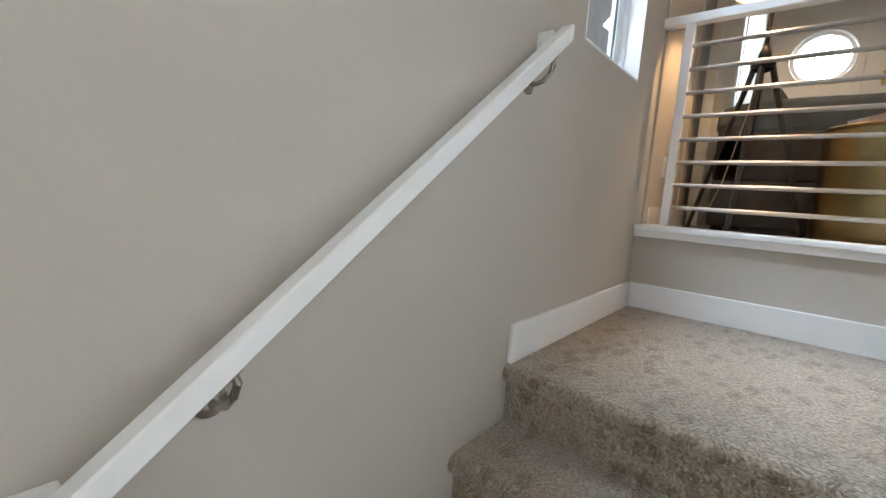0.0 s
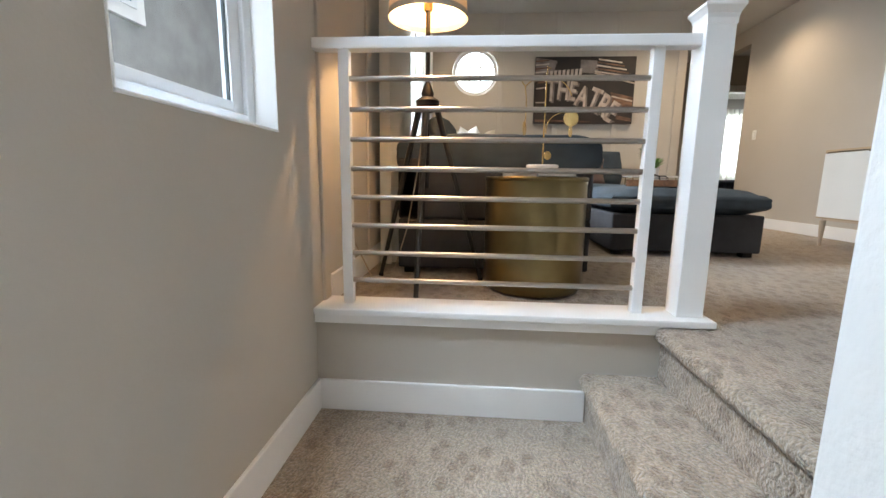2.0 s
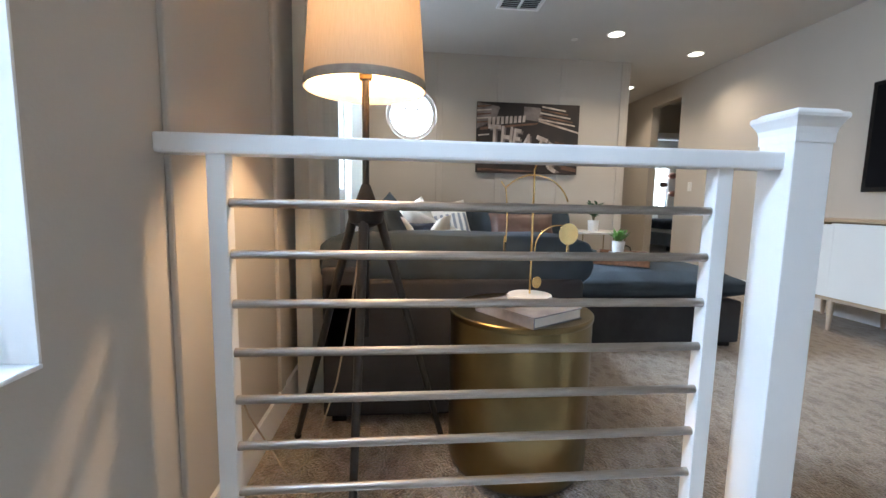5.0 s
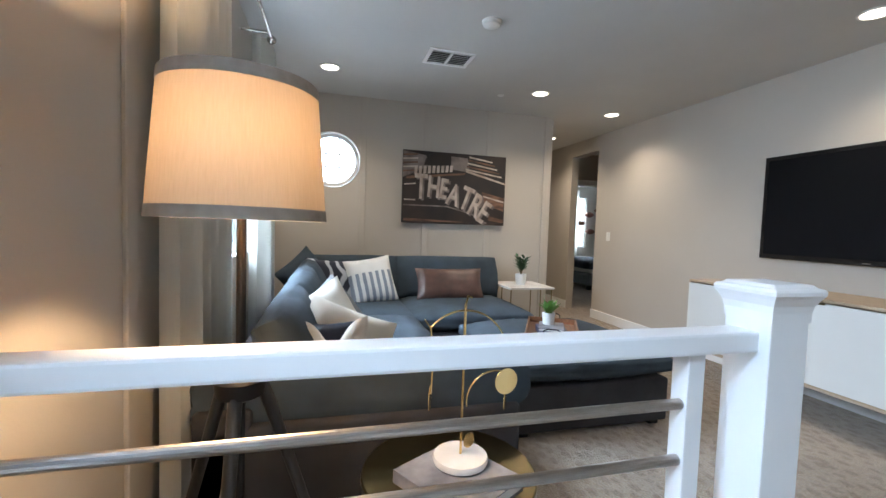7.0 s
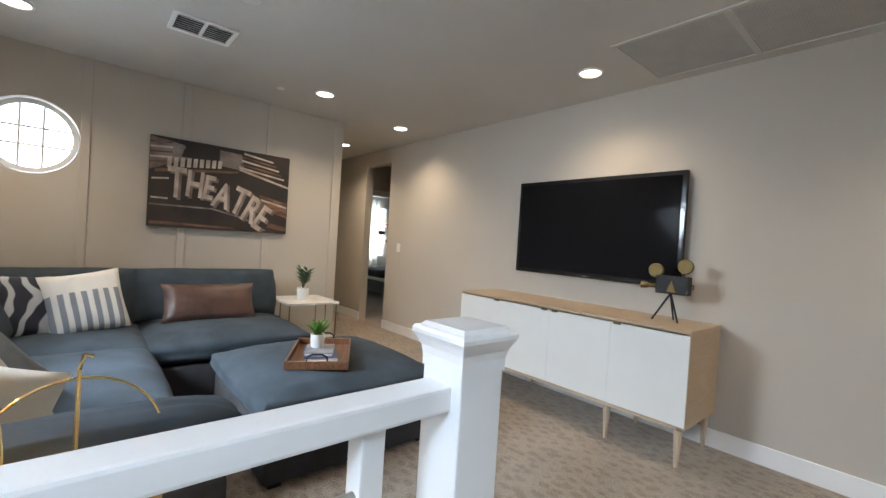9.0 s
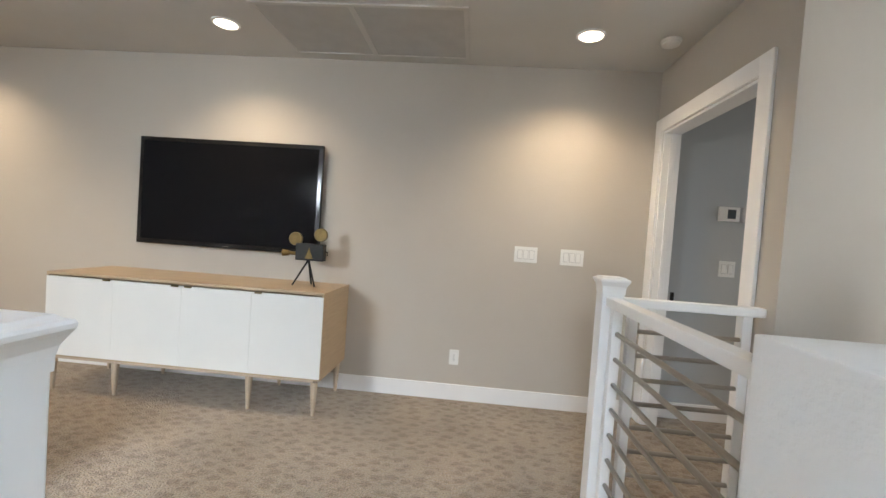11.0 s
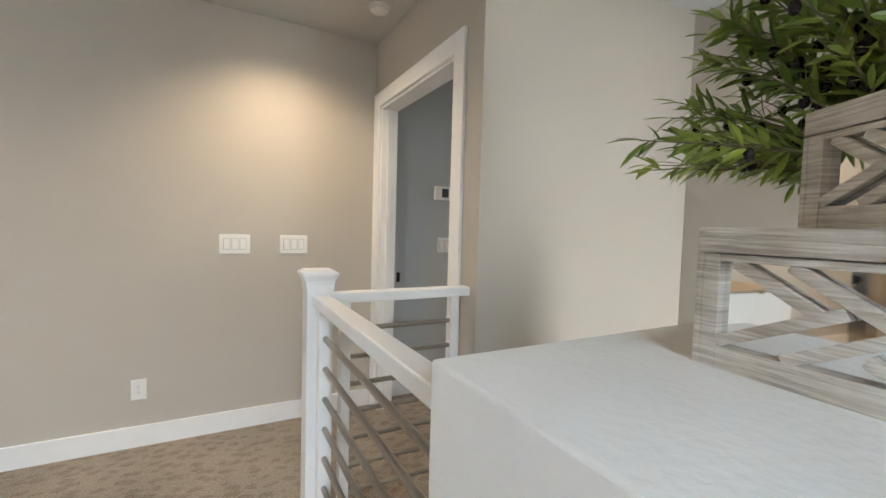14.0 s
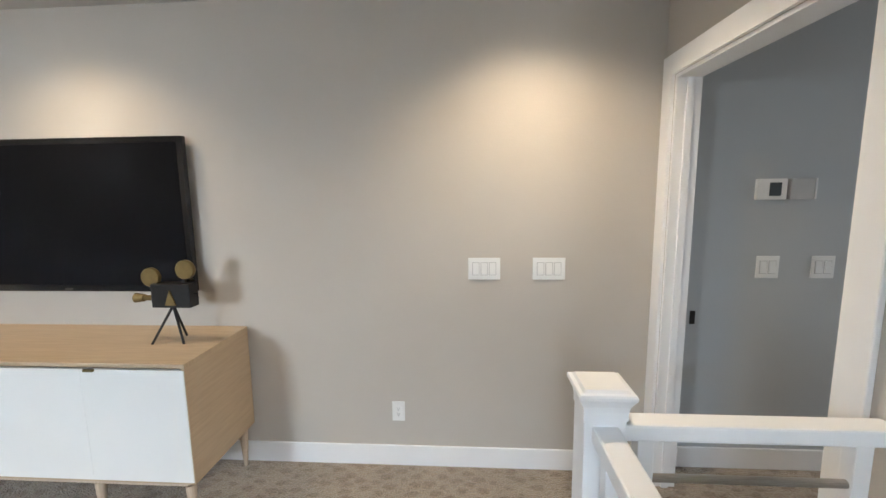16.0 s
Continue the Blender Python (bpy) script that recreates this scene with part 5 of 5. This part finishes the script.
# ---------------- curtains


def curtain_bm(width, depth, h, folds, seed):
    """Hanging cloth along x, gathered into folds; solid enough to have an edge."""
    bm = bmesh.new()
    rnd = random.Random(seed)
    ph = [rnd.uniform(-0.35, 0.35) for _ in range(folds + 1)]
    nx, nz = folds * 8, 10
    sheets = []
    for off in (0.0, 0.004):
        g = []
        for i in range(nx + 1):
            t = i / nx
            k = min(folds - 1, int(t * folds))
            col = []
            for j in range(nz + 1):
                u = j / nz
                a = 2 * math.pi * t * folds + ph[k] * (1 - u)
                col.append(bm.verts.new((t * width + 0.006 * math.sin(5 * u + i), depth / 2 * math.sin(a) * (0.75 + 0.25 * (1 - u)) + off, u * h)))
            g.append(col)
        sheets.append(g)
        for i in range(nx):
            for j in range(nz):
                bm.faces.new((g[i][j], g[i + 1][j], g[i + 1][j + 1], g[i][j + 1]))
    return bm


def curtain(x, y, z, rz, width, depth, h, folds, label, seed):
    c = part("curtain", curtain_bm(width, depth, h, folds, seed), CURTAIN, None, "", True)
    c.matrix_basis = pose(x, y, z, 0, 0, rz)
    return tagged(c, label, "curtain", "window curtains")


curtain(-0.225, 3.16, 0.02, 90, 0.56, 0.12, 2.50, 5, "white cloth curtain hanging beside the window", 1)
curtain(-0.225, 4.79, 0.02, 90, 0.34, 0.15, 2.50, 3, "white cloth curtain hanging at the far side of the window", 2)
cr = thing("curtain_rod", -0.16, 0, 2.49, 0, "satin nickel curtain rod with ball ends", "curtain rod")
part("rod", tube([(0, 3.08, 0), (0, 4.79, 0)], 0.011, 12), NICKEL, cr, "", True)
for y in (3.07, 4.80):
    part("finial", moved(lathe([(0.0, -0.032), (0.018, -0.026), (0.031, -0.008), (0.031, 0.008), (0.018, 0.026), (0.0, 0.032)], 20), Matrix.Translation((0, y, 0))), NICKEL, cr, "", True)
for y in (3.12, 4.68):
    part("bracket", tube([(-0.172, y, 0.0), (0, y, 0)], 0.008, 8), NICKEL, cr)

# ---------------- boxes and olive branches on the ledge


def lattice_box(x, y, z, rz, w, d, h, label):
    """A lidded wooden box, w along x with a mirrored lattice front facing +y."""
    b = thing("decorative_box", x, y, z, rz, label, "box", "stacked boxes")
    lid = 0.036
    part("carcass", bx(-w / 2 + 0.0105, w / 2 - 0.0105, -d / 2, d / 2 - 0.028, 0, h - lid - 0.002, 0.002), GREYWOOD, b)
    for sx in (-1, 1):
        part("side_panel", bx(sx * w / 2, sx * (w / 2 - 0.01), -d / 2, d / 2, 0, h - lid - 0.002, 0.0025), GREYWOOD, b)
    m = 0.034
    z0, z1 = m, h - lid - 0.012
    for a in ((-w / 2 + 0.0103, -w / 2 + m, 0, h - lid - 0.002), (w / 2 - m, w / 2 - 0.0103, 0, h - lid - 0.002), (-w / 2 + m, w / 2 - m, 0, z0), (-w / 2 + m, w / 2 - m, z1, h - lid - 0.002)):
        part("front_frame", bx(a[0], a[1], d / 2 - 0.0275, d / 2, a[2], a[3], 0.0015), GREYWOOD, b)
    part("mirror", bx(-w / 2 + m, w / 2 - m, d / 2 - 0.0175, d / 2 - 0.0145, z0, z1), MIRROR, b, "mirror glass behind the lattice")
    x0, x1 = -w / 2 + m, w / 2 - m
    iw, ih = x1 - x0, z1 - z0

    def strip(ax, az, bx_, bz):
        p, q = Vector((x0 + ax * iw, 0, z0 + az * ih)), Vector((x0 + bx_ * iw, 0, z0 + bz * ih))
        ln = (q - p).length
        ang = math.atan2(q.z - p.z, q.x - p.x)
        s = bx(0, ln, -0.006, 0.0062, -0.008, 0.008, 0.001, 1)
        part("lattice_strip", moved(s, Matrix.Translation((p.x, d / 2 - 0.007, p.z)) @ Matrix.Rotation(-ang, 4, 'Y')), GREYWOOD, b)

    # leaning bars, some of which stop against the bars that cross them
    for bar in ((1.0, 0.05, 0.63, 0.60), (0.79, 0.0, 0.18, 1.0), (0.37, 0.28, 0.0, 0.88), (0.09, 0.30, 0.0, 0.47),
                (0.955, 1.0, 0.69, 0.52), (0.78, 1.0, 0.26, 0.0), (0.50, 1.0, 0.39, 0.74), (0.585, 0.20, 0.47, 0.0), (0.20, 0.52, 0.0, 0.10)):
        strip(*bar)
    lidp = part("lid", bx(-w / 2, w / 2, -d / 2, d / 2, h - lid, h, 0.003), GREYWOOD, b, "whitewashed hinged lid")
    part("clasp", bx(-0.010, 0.010, d / 2, d / 2 + 0.005, h - lid - 0.014, h - lid + 0.012, 0.002), BLACK, lidp, "dark metal clasp")
    part("clasp_ring", moved(tube(arc(0, 0, 0.009, 0, 340), 0.002, 6), Matrix.Translation((0, d / 2 + 0.007, h - lid - 0.02))), BLACK, lidp)
    return b


lattice_box(1.155, 0.632, 1.14, -3.5 + 0, 0.46, 0.28, 0.205, "whitewashed wooden box with a mirrored lattice front")
N, ax1, ax2 = Vector((1.03, 0.765)), Vector((0.884, -0.465)), Vector((-0.465, -0.884))
cen = N + ax1 * 0.17 + ax2 * 0.107
lattice_box(cen.x, cen.y, 1.3455, math.degrees(math.atan2(-0.465, 0.884)), 0.34, 0.214, 0.178, "smaller whitewashed box stacked askew on the larger box")

pl = thing("olive_branches", 1.25, 0.30, 1.14, 0, "bushy faux olive branches with dark olives in a vase", "plant")
part("vase", lathe([(0.06, 0.0), (0.085, 0.04), (0.09, 0.12), (0.06, 0.2), (0.045, 0.24), (0.05, 0.25), (0.042, 0.245), (0.04, 0.2)], 28), CERAMIC, pl, "white vase", True)


def olive_leaf(bm, at, direction, roll, length, width, rnd):
    y = direction.normalized()
    ref = Vector((0, 0, 1)) if abs(y.z) < 0.9 else Vector((1, 0, 0))
    x = y.cross(ref).normalized()
    zz = x.cross(y)
    x, zz = x * math.cos(roll) + zz * math.sin(roll), zz * math.cos(roll) - x * math.sin(roll)
    curl = rnd.uniform(0.05, 0.22)
    rows = []
    for t, w in ((0, 0.12), (0.28, 0.85), (0.6, 1.0), (0.85, 0.55), (1.0, 0.03)):
        c = at + y * (t * length) - zz * (curl * length * t * t)
        rows.append([bm.verts.new(c - x * (w * width / 2) + zz * 0.12 * w * width), bm.verts.new(c), bm.verts.new(c + x * (w * width / 2) + zz * 0.12 * w * width)])
    for a, b in zip(rows, rows[1:]):
        for k in (0, 1):
            bm.faces.new((a[k], a[k + 1], b[k + 1], b[k]))


rnd = random.Random(11)
olives = 0
for k in range(100):
    az = 2.399 * k + rnd.uniform(-0.3, 0.3)
    el = radians(rnd.uniform(8, 80)) if k % 4 else radians(rnd.uniform(12, 34))
    ln = rnd.uniform(0.38, 0.62)
    if radians(66) < az % (2 * math.pi) < radians(165):
        el = max(el, radians(rnd.uniform(46, 82)))
    if k >= 74:
        az = radians(rnd.uniform(-15, 80))
        el = radians(rnd.uniform(40, 66) if az > 0.5 else rnd.uniform(18, 62))
        ln = rnd.uniform(0.42, 0.54)
    if el < radians(40):
        ln *= 0.86
    base = Vector((0.02 * math.cos(az), 0.02 * math.sin(az), 0.235))
    up = Vector((0, 0, 1))
    out = Vector((math.cos(az), math.sin(az), 0))
    pts = []
    for i in range(9):
        t = i / 8
        pts.append(base + (out * math.cos(el) * (t ** 1.15) + up * (math.sin(el) * t + 0.10 * math.sin(math.pi * t))) * ln + Vector((rnd.uniform(-1, 1), rnd.uniform(-1, 1), rnd.uniform(-1, 1))) * 0.008 * t)
    branch = part("branch", tube(pts, 0.0032, 5, 0.0012), STEM, pl)
    lb = bmesh.new()
    ob = None
    for i in range(2, 9):
        for s in range(6):
            t = rnd.random()
            p = pts[i - 1].lerp(pts[i], t)
            d = (pts[i] - pts[i - 1]).normalized()
            side = d.cross(Vector((rnd.uniform(-1, 1), rnd.uniform(-1, 1), rnd.uniform(-0.5, 1)))).normalized()
            olive_leaf(lb, p, d * rnd.uniform(0.5, 1.1) + side * rnd.uniform(0.5, 1.0), rnd.uniform(-0.8, 0.8), rnd.uniform(0.04, 0.072), rnd.uniform(0.010, 0.0155), rnd)
    olive_leaf(lb, pts[-1], pts[-1] - pts[-2], 0, 0.06, 0.013, rnd)
    lob = part("leaves", lb, LEAF, branch)
    lob["kind"] = "stuff"
    for _ in range(2):
        i = rnd.randrange(3, 8)
        p = pts[i] + Vector((rnd.uniform(-1, 1), rnd.uniform(-1, 1), rnd.uniform(-1.2, 0.2))) * 0.018
        part("olive", lathe([(0.0, p.z - 0.013), (0.007, p.z - 0.009), (0.0095, p.z), (0.007, p.z + 0.009), (0.0, p.z + 0.013)], 10, p.x, p.y), OLIVE, branch, "", True)

# ---------------- bedroom beyond the lobby
bd = thing("bed", 6.5, 10.1, 0, 0, "bed with a dark plaid blanket in the far bedroom", "bed")
part("frame", bx(-0.95, 1.1, -0.75, 0.75, 0.1, 0.36, 0.03), GREYCLOTH, bd)
for sx in (-0.85, 1.0):
    for sy in (-0.65, 0.65):
        part("foot", bx(sx - 0.04, sx + 0.04, sy - 0.04, sy + 0.04, 0, 0.11), BLACK, bd)
part("mattress", bx(-0.9, 1.05, -0.72, 0.72, 0.36, 0.52, 0.05, 3), CREAM, bd, "", True)
part("blanket", moved(cushion(1.5, 1.56, 0.22, 0.2, 12, 21), Matrix.Translation((-0.2, 0, 0.42))), TARTAN, bd, "dark plaid blanket", True)
part("pillow", moved(pillow(0.6, 0.4, 0.18, 12, 4), Matrix.Translation((0.8, 0.3, 0.7)) @ Matrix.Rotation(radians(70), 4, 'Y')), LEATHER, bd, "brown pillow", True)
for x, z in ((7.25, 1.72), (6.98, 1.48), (7.3, 1.25), (7.62, 1.5), (7.55, 1.85)):
    f = part("football", moved(lathe([(0.0, -0.15), (0.035, -0.12), (0.07, -0.06), (0.082, 0.0), (0.07, 0.06), (0.035, 0.12), (0.0, 0.15)], 18), Matrix.Rotation(radians(90), 4, 'Y')), BALL, None, "", True)
    f.matrix_basis = pose(x, 11.92, z)
    tagged(f, "brown leather football mounted on the bedroom wall", "football", "wall footballs")
curtain(6.15, 11.9, 0.03, 0, 0.75, 0.09, 2.35, 6, "white curtain in the far bedroom", 4)
